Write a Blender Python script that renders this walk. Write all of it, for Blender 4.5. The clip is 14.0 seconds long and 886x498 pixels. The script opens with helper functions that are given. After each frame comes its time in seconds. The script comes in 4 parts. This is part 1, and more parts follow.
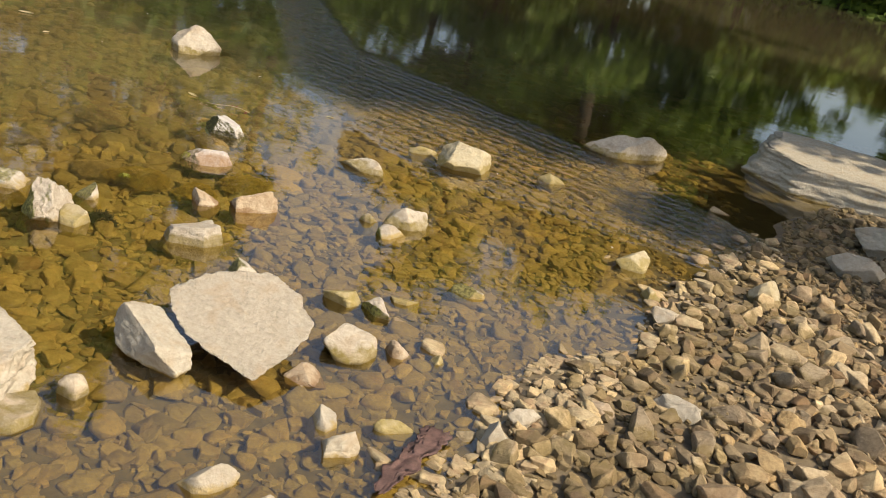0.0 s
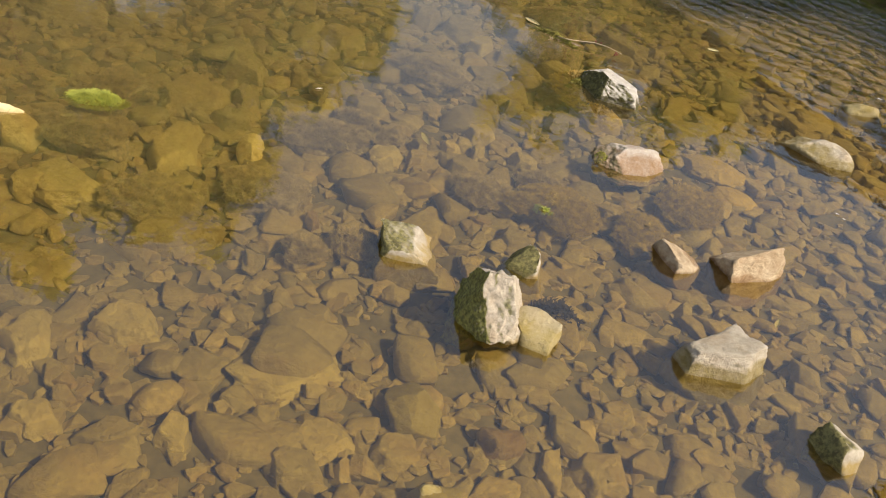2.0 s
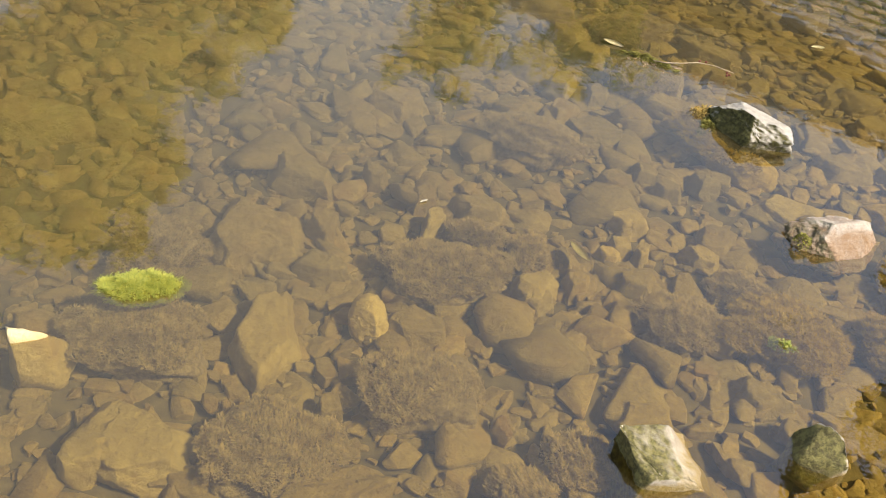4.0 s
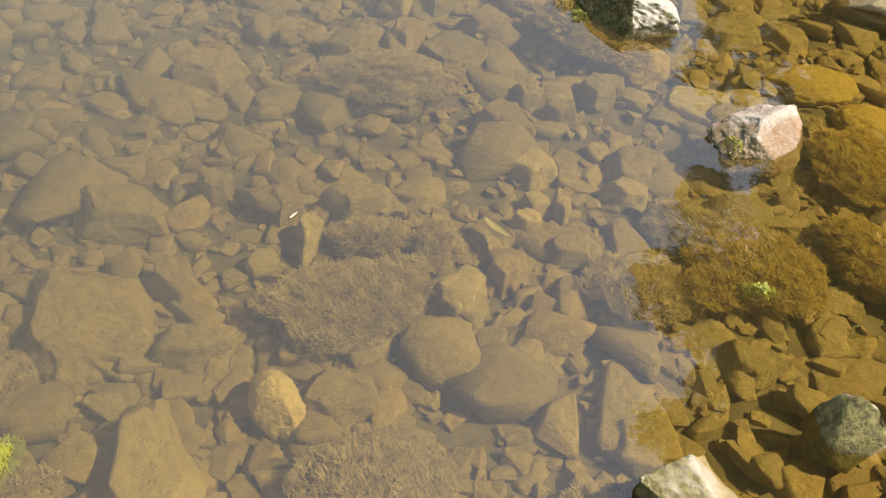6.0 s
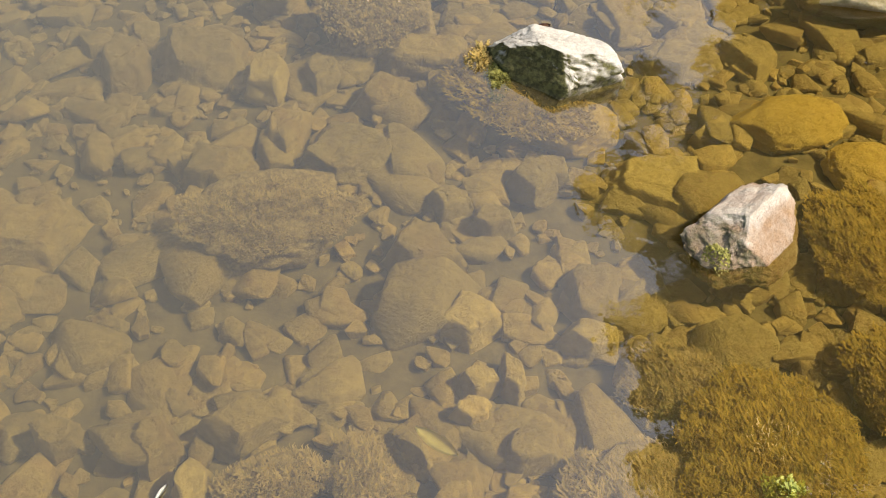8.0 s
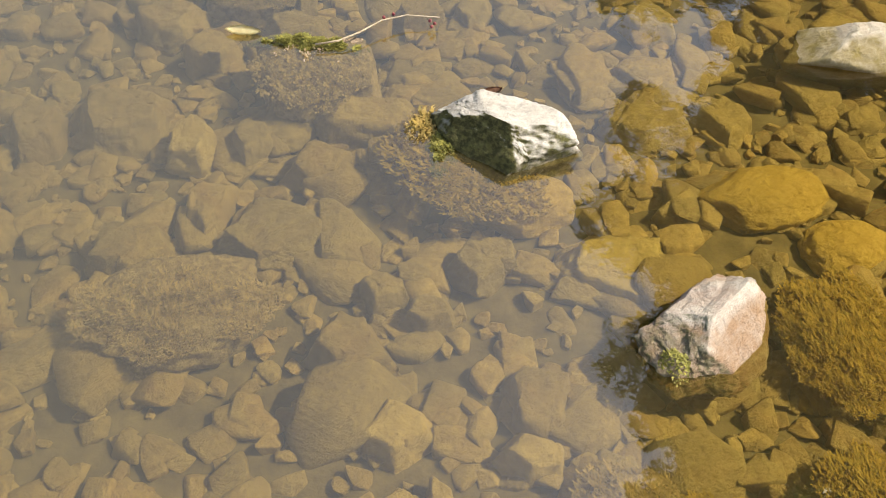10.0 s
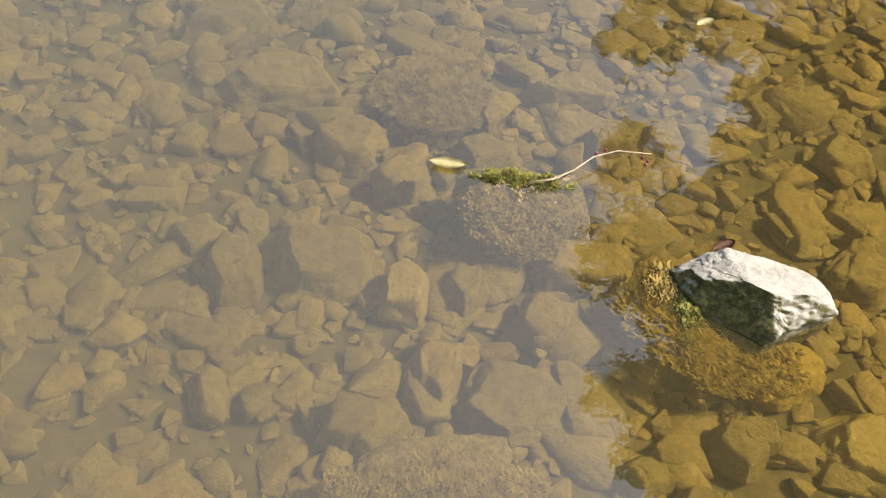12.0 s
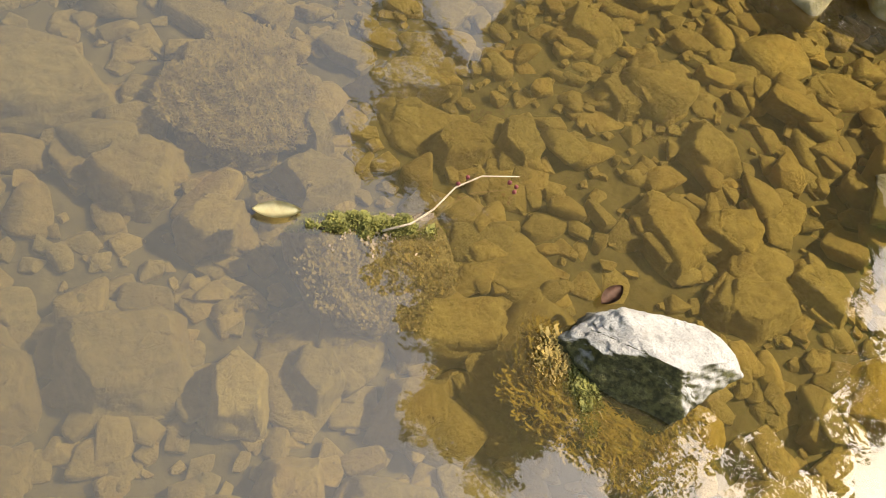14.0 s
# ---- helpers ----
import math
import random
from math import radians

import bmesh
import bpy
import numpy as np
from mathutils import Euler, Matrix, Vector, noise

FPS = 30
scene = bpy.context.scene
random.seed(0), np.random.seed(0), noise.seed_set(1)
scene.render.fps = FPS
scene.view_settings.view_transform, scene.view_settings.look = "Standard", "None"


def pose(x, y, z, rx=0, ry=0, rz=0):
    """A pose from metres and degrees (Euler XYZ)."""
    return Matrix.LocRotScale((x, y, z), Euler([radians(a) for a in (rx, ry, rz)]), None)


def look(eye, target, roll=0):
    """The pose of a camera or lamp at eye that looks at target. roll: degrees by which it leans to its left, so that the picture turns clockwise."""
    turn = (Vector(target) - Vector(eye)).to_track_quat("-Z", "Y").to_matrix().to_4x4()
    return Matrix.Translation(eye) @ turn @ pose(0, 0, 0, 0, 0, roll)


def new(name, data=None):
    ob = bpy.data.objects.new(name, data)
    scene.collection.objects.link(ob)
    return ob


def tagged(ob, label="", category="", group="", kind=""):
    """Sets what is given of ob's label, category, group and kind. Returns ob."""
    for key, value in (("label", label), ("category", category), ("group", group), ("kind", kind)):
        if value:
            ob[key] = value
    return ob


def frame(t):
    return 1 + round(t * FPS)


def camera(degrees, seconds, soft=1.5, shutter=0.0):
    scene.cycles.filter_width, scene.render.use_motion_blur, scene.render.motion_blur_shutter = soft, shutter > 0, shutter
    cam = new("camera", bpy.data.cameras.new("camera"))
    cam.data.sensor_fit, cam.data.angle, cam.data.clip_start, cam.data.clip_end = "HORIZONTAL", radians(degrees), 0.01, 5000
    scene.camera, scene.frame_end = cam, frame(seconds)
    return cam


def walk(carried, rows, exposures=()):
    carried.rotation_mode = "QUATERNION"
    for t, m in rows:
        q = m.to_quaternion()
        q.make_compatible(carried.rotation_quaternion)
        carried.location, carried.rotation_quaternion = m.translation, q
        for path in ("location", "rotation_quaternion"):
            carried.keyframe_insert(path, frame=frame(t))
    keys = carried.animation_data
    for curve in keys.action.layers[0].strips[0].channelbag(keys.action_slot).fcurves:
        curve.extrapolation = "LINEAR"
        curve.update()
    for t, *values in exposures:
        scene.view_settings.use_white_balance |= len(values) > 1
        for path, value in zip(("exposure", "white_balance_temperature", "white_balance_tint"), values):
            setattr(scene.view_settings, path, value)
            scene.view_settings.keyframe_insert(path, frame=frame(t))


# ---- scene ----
cam = camera(52.8, 14.0, soft=1.0)
PATH = [
    (0, (0.479, 0.208, 1.681), (0.518, 2.052, 0.909), 13.7),
    (0.5, (0.082, 0.693, 1.613), (0.238, 2.43, 0.635), 15.4),
    (1, (-0.378, 1.092, 1.568), (-0.201, 2.787, 0.521), 15.8),
    (1.5, (-0.817, 1.465, 1.519), (-0.7, 3.143, 0.437), 14.7),
    (2, (-1.21, 1.817, 1.468), (-1.268, 3.443, 0.305), 13.7),
    (2.5, (-1.534, 2.097, 1.436), (-1.521, 3.73, 0.281), 11.7),
    (2.7, (-1.664, 2.238, 1.421), (-1.65, 3.912, 0.327), 9.7),
    (4.8, (-2.017, 2.876, 1.252), (-1.772, 4.34, -0.088), 10.3),
    (5, (-2.029, 2.94, 1.24), (-1.763, 4.376, -0.126), 9.3),
    (5.5, (-2.083, 3.175, 1.237), (-1.744, 4.559, -0.166), 5.4),
    (6, (-2.087, 3.313, 1.241), (-1.536, 4.617, -0.171), 7.5),
    (6.5, (-1.931, 3.519, 1.228), (-1.351, 4.797, -0.197), 7.8),
    (7, (-1.773, 3.716, 1.246), (-1.222, 4.916, -0.256), 9.8),
    (7.5, (-1.751, 3.8, 1.247), (-1.217, 4.955, -0.296), 7.4),
    (8, (-1.773, 3.944, 1.258), (-1.173, 5.063, -0.287), 2.6),
    (8.2, (-1.793, 3.975, 1.277), (-1.034, 4.996, -0.266), 6.3),
    (10.3, (-1.543, 4.127, 1.193), (-0.965, 5.299, -0.322), 3.2),
    (10.5, (-1.571, 4.16, 1.184), (-0.995, 5.337, -0.327), 4.3),
    (11, (-1.648, 4.271, 1.175), (-1.057, 5.436, -0.339), 5.1),
    (11.5, (-1.862, 4.476, 1.239), (-1.239, 5.612, -0.285), 5.5),
    (12, (-1.911, 4.582, 1.267), (-1.209, 5.719, -0.221), 7.0),
    (12.5, (-1.743, 4.784, 1.221), (-0.942, 5.961, -0.184), 6.8),
    (13, (-1.566, 4.937, 1.245), (-0.846, 5.932, -0.333), 6.5),
    (13.5, (-1.675, 5.023, 1.227), (-0.898, 5.841, -0.425), 11.8),
    (14, (-1.758, 5.085, 1.188), (-0.736, 5.726, -0.408), 23.9),
]
walk(cam, [(t, look(eye, target, roll)) for t, eye, target, roll in PATH], exposures=((0, 1.0, 7400, 10), (1.5, 0.97, 7400, 10), (2.7, 1.1, 7300, 10), (5, 1.40, 7200, 8), (14, 1.46, 7100, 7)))

# ---- sky, sun, exposure ----
SUN_AZ, SUN_EL = 112.0, 47.0
world = bpy.data.worlds.new("sky")
scene.world = world
world.use_nodes = True
wn = world.node_tree
sky = wn.nodes.new("ShaderNodeTexSky")
sky.sky_type, sky.sun_disc = "NISHITA", False
sky.sun_elevation, sky.sun_rotation = radians(SUN_EL), radians(SUN_AZ)
sky.air_density, sky.dust_density, sky.ozone_density = 1.0, 3.0, 1.0
wn.links.new(sky.outputs[0], wn.nodes["Background"].inputs[0])
wn.nodes["Background"].inputs[1].default_value = 0.125
sun_lamp = bpy.data.lights.new("sun", "SUN")
sun_lamp.energy, sun_lamp.angle, sun_lamp.color = 2.9, radians(0.53), (1.0, 0.93, 0.82)
sun = new("sun", sun_lamp)
az, el = radians(SUN_AZ), radians(SUN_EL)
sun.matrix_world = look((30 * math.sin(az), 30 * math.cos(az), 30 * math.tan(el)), (0, 0, 0))


# ---- materials ----
def material(name):
    m = bpy.data.materials.new(name)
    m.use_nodes = True
    nt = m.node_tree
    return m, nt, nt.nodes["Principled BSDF"]


def node(nt, kind, **values):
    n = nt.nodes.new("ShaderNode" + kind)
    for key, value in values.items():
        if key in n.inputs:
            n.inputs[key].default_value = value
    return n


def noise_at(nt, scale, detail=5, rough=0.6, coords="position", warp=0.0):
    n = node(nt, "TexNoise", Scale=scale, Detail=detail, Roughness=rough, Distortion=warp)
    if coords == "object":
        tc = nt.nodes.new("ShaderNodeTexCoord")
        nt.links.new(tc.outputs["Object"], n.inputs["Vector"])
    else:
        geo = nt.nodes.new("ShaderNodeNewGeometry")
        nt.links.new(geo.outputs["Position"], n.inputs["Vector"])
    return n.outputs["Fac"]


def ramp(nt, source, stops):
    r = nt.nodes.new("ShaderNodeValToRGB")
    nt.links.new(source, r.inputs[0])
    e = r.color_ramp.elements
    while len(e) < len(stops):
        e.new(0.5)
    for k, (at, colour) in enumerate(stops):
        e[k].position, e[k].color = at, (*colour, 1) if len(colour) == 3 else colour
    return r.outputs[0]


def grey(nt, source, low, high):
    return ramp(nt, source, [(low, (0, 0, 0)), (high, (1, 1, 1))])


def blend(nt, a, b, factor, mode="MIX"):
    m = nt.nodes.new("ShaderNodeMix")
    m.data_type, m.blend_type = "RGBA", mode
    for value, slot in ((factor, 0), (a, 6), (b, 7)):
        if isinstance(value, (int, float)):
            m.inputs[slot].default_value = value
        elif isinstance(value, tuple):
            m.inputs[slot].default_value = (*value, 1)
        else:
            nt.links.new(value, m.inputs[slot])
    return m.outputs[2]


def sums(nt, op, a, b):
    m = nt.nodes.new("ShaderNodeMath")
    m.operation = op
    for k, value in enumerate((a, b)):
        if isinstance(value, (int, float)):
            m.inputs[k].default_value = value
        else:
            nt.links.new(value, m.inputs[k])
    return m.outputs[0]


def relief(nt, shader, source, strength, distance):
    b = node(nt, "Bump", Strength=strength, Distance=distance)
    nt.links.new(source, b.inputs["Height"])
    nt.links.new(b.outputs["Normal"], shader.inputs["Normal"])


def stone_material(name, light, dark, rust, algae, algae_amount=0.5, moss=0.0, moss_colour=(0.10, 0.13, 0.03), tint=0.25, line=0.012, island=False, moss_side=(-0.82, -0.2, -0.1)):
    """Limestone: pale grain with seams and rust, a coat of ochre algae up to the waterline, moss on the side turned from the sun."""
    m, nt, p = material(name)
    geo = nt.nodes.new("ShaderNodeNewGeometry")
    fine = noise_at(nt, 55, 8, 0.7)
    broad = noise_at(nt, 9, 4, 0.6, warp=0.8)
    grain = noise_at(nt, 260, 3, 0.6)
    base = blend(nt, dark, light, grey(nt, sums(nt, "ADD", sums(nt, "MULTIPLY", fine, 0.6), sums(nt, "MULTIPLY", noise_at(nt, 14, 5, 0.65, warp=1.0), 0.4)), 0.30, 0.60))
    base = blend(nt, base, rust, sums(nt, "MULTIPLY", grey(nt, broad, 0.50, 0.72), 0.55))
    base = blend(nt, base, (0.25, 0.23, 0.2), sums(nt, "MULTIPLY", grey(nt, noise_at(nt, 30, 6, 0.8, warp=1.5), 0.60, 0.70), 0.55))
    # each stone its own tone
    if island:
        chance = geo.outputs["Random Per Island"]
    else:
        info = nt.nodes.new("ShaderNodeObjectInfo")
        chance = info.outputs["Random"]
    tone = ramp(nt, chance, [(0, (0.38, 0.33, 0.30)), (0.25, (1.05, 1.0, 0.9)), (0.45, (0.62, 0.48, 0.37)), (0.6, (0.95, 0.9, 0.8)), (0.8, (1.4, 1.22, 0.9)), (1, (0.50, 0.50, 0.51))])
    base = blend(nt, base, tone, tint, "MULTIPLY")
    # algae up to the waterline
    split = nt.nodes.new("ShaderNodeSeparateXYZ")
    nt.links.new(geo.outputs["Position"], split.inputs[0])
    level = sums(nt, "ADD", split.outputs[2], sums(nt, "MULTIPLY", sums(nt, "SUBTRACT", broad, 0.5), 0.10))
    low = sums(nt, "SUBTRACT", 1.0, grey(nt, sums(nt, "ADD", sums(nt, "MULTIPLY", level, 12.0), 0.5 - 12 * line), 0.42, 0.58))
    patch = grey(nt, noise_at(nt, 22, 6, 0.7), 0.30, 0.62)
    coat = sums(nt, "MULTIPLY", low, sums(nt, "ADD", sums(nt, "MULTIPLY", patch, 0.6), 0.4))
    coat = sums(nt, "MULTIPLY", coat, algae_amount)
    base = blend(nt, base, algae, coat)
    wet = sums(nt, "SUBTRACT", 1.0, grey(nt, sums(nt, "ADD", sums(nt, "MULTIPLY", split.outputs[2], 20.0), 0.4), 0.40, 0.60))
    base = blend(nt, base, (0.72, 0.66, 0.56), sums(nt, "MULTIPLY", wet, 0.6), "MULTIPLY")
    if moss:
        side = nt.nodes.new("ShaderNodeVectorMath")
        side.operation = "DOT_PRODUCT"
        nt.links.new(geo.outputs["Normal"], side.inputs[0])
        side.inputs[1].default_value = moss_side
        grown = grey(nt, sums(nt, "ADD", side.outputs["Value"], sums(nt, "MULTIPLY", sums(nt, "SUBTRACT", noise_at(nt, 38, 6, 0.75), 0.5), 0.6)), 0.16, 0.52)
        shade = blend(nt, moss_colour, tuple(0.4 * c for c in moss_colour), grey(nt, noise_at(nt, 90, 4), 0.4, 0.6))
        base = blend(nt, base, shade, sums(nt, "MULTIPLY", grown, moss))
    nt.links.new(base, p.inputs["Base Color"])
    nt.links.new(ramp(nt, wet, [(0, (0.88,) * 3), (1, (0.55,) * 3)]), p.inputs["Roughness"])
    p.inputs["Specular IOR Level"].default_value = 0.3
    tc = nt.nodes.new("ShaderNodeTexCoord")
    squash = nt.nodes.new("ShaderNodeMapping")
    squash.inputs["Scale"].default_value = (5.0, 5.0, 60.0)
    nt.links.new(tc.outputs["Object"], squash.inputs[0])
    beds = node(nt, "TexNoise", Scale=1.0, Detail=4, Roughness=0.6)
    nt.links.new(squash.outputs[0], beds.inputs["Vector"])
    pits = grey(nt, noise_at(nt, 20, 8, 0.72), 0.35, 0.65)
    height = sums(nt, "ADD", sums(nt, "MULTIPLY", fine, 0.42), sums(nt, "MULTIPLY", grain, 0.07))
    height = sums(nt, "ADD", height, sums(nt, "ADD", sums(nt, "MULTIPLY", beds.outputs["Fac"], 0.30), sums(nt, "MULTIPLY", pits, 0.35)))
    relief(nt, p, height, 0.9, 0.017)
    return m


OCHRE = (0.30, 0.21, 0.055)
LIMESTONE = stone_material("limestone", (0.445, 0.405, 0.33), (0.28, 0.25, 0.19), (0.36, 0.27, 0.17), OCHRE, 0.85, tint=0.2)
WATERSTONE = stone_material("limestone with algae foot", (0.48, 0.43, 0.35), (0.29, 0.25, 0.19), (0.33, 0.24, 0.14), (0.19, 0.145, 0.045), 1.0, tint=0.2, line=0.04)
MOSSY = stone_material("mossy limestone", (0.43, 0.39, 0.33), (0.24, 0.21, 0.17), (0.27, 0.20, 0.12), OCHRE, 0.9, moss=0.95, moss_colour=(0.25, 0.24, 0.06), tint=0.2, line=0.02)
MOSSCAP = stone_material("moss-capped limestone", (0.50, 0.46, 0.39), (0.28, 0.25, 0.2), (0.27, 0.20, 0.12), OCHRE, 0.9, moss=0.95, moss_colour=(0.20, 0.18, 0.06), tint=0.1, line=0.02, moss_side=(-0.72, -0.10, 0.52))
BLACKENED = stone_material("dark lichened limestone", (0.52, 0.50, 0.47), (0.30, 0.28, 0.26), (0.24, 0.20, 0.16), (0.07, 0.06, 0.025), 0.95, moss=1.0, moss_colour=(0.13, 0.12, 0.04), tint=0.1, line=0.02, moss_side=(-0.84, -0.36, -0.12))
RUSTY = stone_material("rusty sandstone", (0.44, 0.36, 0.26), (0.24, 0.165, 0.10), (0.52, 0.46, 0.37), (0.20, 0.115, 0.055), 0.85, tint=0.3)
YELLOW = stone_material("yellow stained limestone", (0.46, 0.41, 0.29), (0.31, 0.26, 0.16), (0.34, 0.26, 0.11), (0.26, 0.20, 0.06), 0.9, tint=0.25, line=0.05)
REDFOOT = stone_material("pale rock with red wet foot", (0.50, 0.46, 0.41), (0.30, 0.25, 0.21), (0.30, 0.18, 0.12), (0.235, 0.14, 0.075), 0.95, moss=0.5, tint=0.1, line=0.045)
DARKBOULDER = stone_material("brown boulder with pale lichen", (0.25, 0.21, 0.155), (0.10, 0.08, 0.06), (0.46, 0.43, 0.37), (0.09, 0.065, 0.03), 0.9, tint=0.05, line=0.03)
PALESTONE = stone_material("smooth tan stone", (0.80, 0.66, 0.40), (0.62, 0.49, 0.28), (0.55, 0.38, 0.18), OCHRE, 0.2, tint=0.1)
SUNKEN = stone_material("silted stone", (0.47, 0.39, 0.25), (0.21, 0.165, 0.10), (0.32, 0.205, 0.125), (0.27, 0.21, 0.115), 0.55, tint=0.5)
SUNKEN_BITS = stone_material("silted pebbles", (0.48, 0.40, 0.26), (0.20, 0.155, 0.095), (0.34, 0.205, 0.13), (0.27, 0.205, 0.115), 0.5, tint=0.6, island=True)
TANSTONE = stone_material("silted tan stone", (0.60, 0.50, 0.31), (0.36, 0.28, 0.165), (0.42, 0.30, 0.16), (0.33, 0.26, 0.12), 0.4, tint=0.3)
OCHRESTONE = stone_material("ochre stained stone", (0.58, 0.45, 0.20), (0.36, 0.26, 0.10), (0.42, 0.29, 0.11), (0.40, 0.29, 0.08), 0.7, tint=0.2)
GRAVEL = stone_material("dry gravel stone", (0.50, 0.42, 0.295), (0.22, 0.17, 0.105), (0.24, 0.155, 0.08), (0.17, 0.125, 0.05), 0.9, tint=0.8, line=0.075)
GRAVEL_BITS = stone_material("dry gravel bits", (0.33, 0.265, 0.17), (0.14, 0.105, 0.065), (0.23, 0.15, 0.085), (0.15, 0.11, 0.05), 0.85, tint=0.9, island=True, line=0.055)


def plain(name, colour, other, scale=40, rough=0.8, bump=0.4, distance=0.005, random_tint=False, spec=0.3, through_light=0.0):
    m, nt, p = material(name)
    base = blend(nt, colour, other, grey(nt, noise_at(nt, scale, 6, 0.65), 0.35, 0.65))
    base = blend(nt, base, (0.75, 0.72, 0.66), sums(nt, "MULTIPLY", grey(nt, noise_at(nt, scale * 0.13, 4), 0.4, 0.7), 0.5), "MULTIPLY")
    if random_tint:
        geo = nt.nodes.new("ShaderNodeNewGeometry")
        base = blend(nt, base, ramp(nt, geo.outputs["Random Per Island"], [(0, (0.55, 0.6, 0.45)), (0.5, (1, 1, 1)), (1, (1.0, 0.95, 0.62))]), 0.8, "MULTIPLY")
    nt.links.new(base, p.inputs["Base Color"])
    p.inputs["Roughness"].default_value = rough
    p.inputs["Specular IOR Level"].default_value = spec
    if through_light:
        p.inputs["Subsurface Weight"].default_value = 0.0
        thin = nt.nodes.new("ShaderNodeBsdfTranslucent")
        nt.links.new(base, thin.inputs[0])
        mix = nt.nodes.new("ShaderNodeMixShader")
        mix.inputs[0].default_value = through_light
        out = nt.nodes["Material Output"]
        nt.links.new(p.outputs[0], mix.inputs[1])
        nt.links.new(thin.outputs[0], mix.inputs[2])
        nt.links.new(mix.outputs[0], out.inputs[0])
    relief(nt, p, noise_at(nt, scale * 2, 6, 0.7), bump, distance)
    return m


SILT = plain("silt", (0.16, 0.125, 0.078), (0.09, 0.068, 0.042), 18, 0.9, 0.6, 0.01)
ALGAE = plain("brown filament algae", (0.52, 0.405, 0.29), (0.29, 0.215, 0.15), 30, 0.9, 0.2, random_tint=True, through_light=0.25)
FUZZSTONE = plain("algae-furred stone", (0.40, 0.31, 0.22), (0.22, 0.165, 0.115), 70, 0.95, 0.9, 0.012)
GOLDSTONE = plain("golden algae-furred stone", (0.40, 0.29, 0.10), (0.22, 0.15, 0.05), 60, 0.95, 0.9, 0.014)
GREEN_ALGAE = plain("bright green algae", (0.46, 0.46, 0.10), (0.28, 0.32, 0.06), 60, 0.55, 0.3, random_tint=True, spec=0.5, through_light=0.25)
GOLD_ALGAE = plain("golden algae", (0.48, 0.35, 0.12), (0.29, 0.20, 0.065), 50, 0.8, 0.3, random_tint=True, through_light=0.25)
BARK = plain("tree bark", (0.16, 0.12, 0.08), (0.08, 0.06, 0.045), 12, 0.95, 0.8, 0.03)
DRIFT = plain("wet red bark", (0.13, 0.075, 0.065), (0.06, 0.036, 0.032), 35, 0.65, 0.6, 0.006)
TWIG = plain("dry twig", (0.50, 0.42, 0.30), (0.32, 0.24, 0.16), 90, 0.7)
BUD = plain("red bud", (0.24, 0.05, 0.05), (0.12, 0.03, 0.03), 90, 0.6)
PALE_LEAF = plain("pale yellow leaf", (0.78, 0.74, 0.50), (0.66, 0.58, 0.34), 60, 0.6, 0.2, 0.001, through_light=0.3)
BROWN_LEAF = plain("brown leaf", (0.20, 0.10, 0.06), (0.10, 0.05, 0.03), 60, 0.6, 0.3, 0.002)
MOSS = plain("olive moss", (0.32, 0.30, 0.075), (0.16, 0.145, 0.035), 60, 0.7, 0.3, random_tint=True, spec=0.4, through_light=0.2)
PURPLE_WEED = plain("dark purple weed", (0.05, 0.035, 0.05), (0.03, 0.025, 0.035), 60, 0.7)
FOAM = plain("white fleck", (0.82, 0.80, 0.74), (0.7, 0.68, 0.6), 60, 0.7)
LEAF = plain("tree leaf", (0.23, 0.32, 0.065), (0.13, 0.20, 0.04), 3, 0.55, 0.1, random_tint=True, through_light=0.45)
CONCRETE = plain("bridge concrete", (0.34, 0.33, 0.30), (0.26, 0.25, 0.23), 1.5, 0.9, 0.3, 0.02)
STEEL = plain("painted steel rail", (0.12, 0.13, 0.13), (0.08, 0.08, 0.08), 6, 0.6)


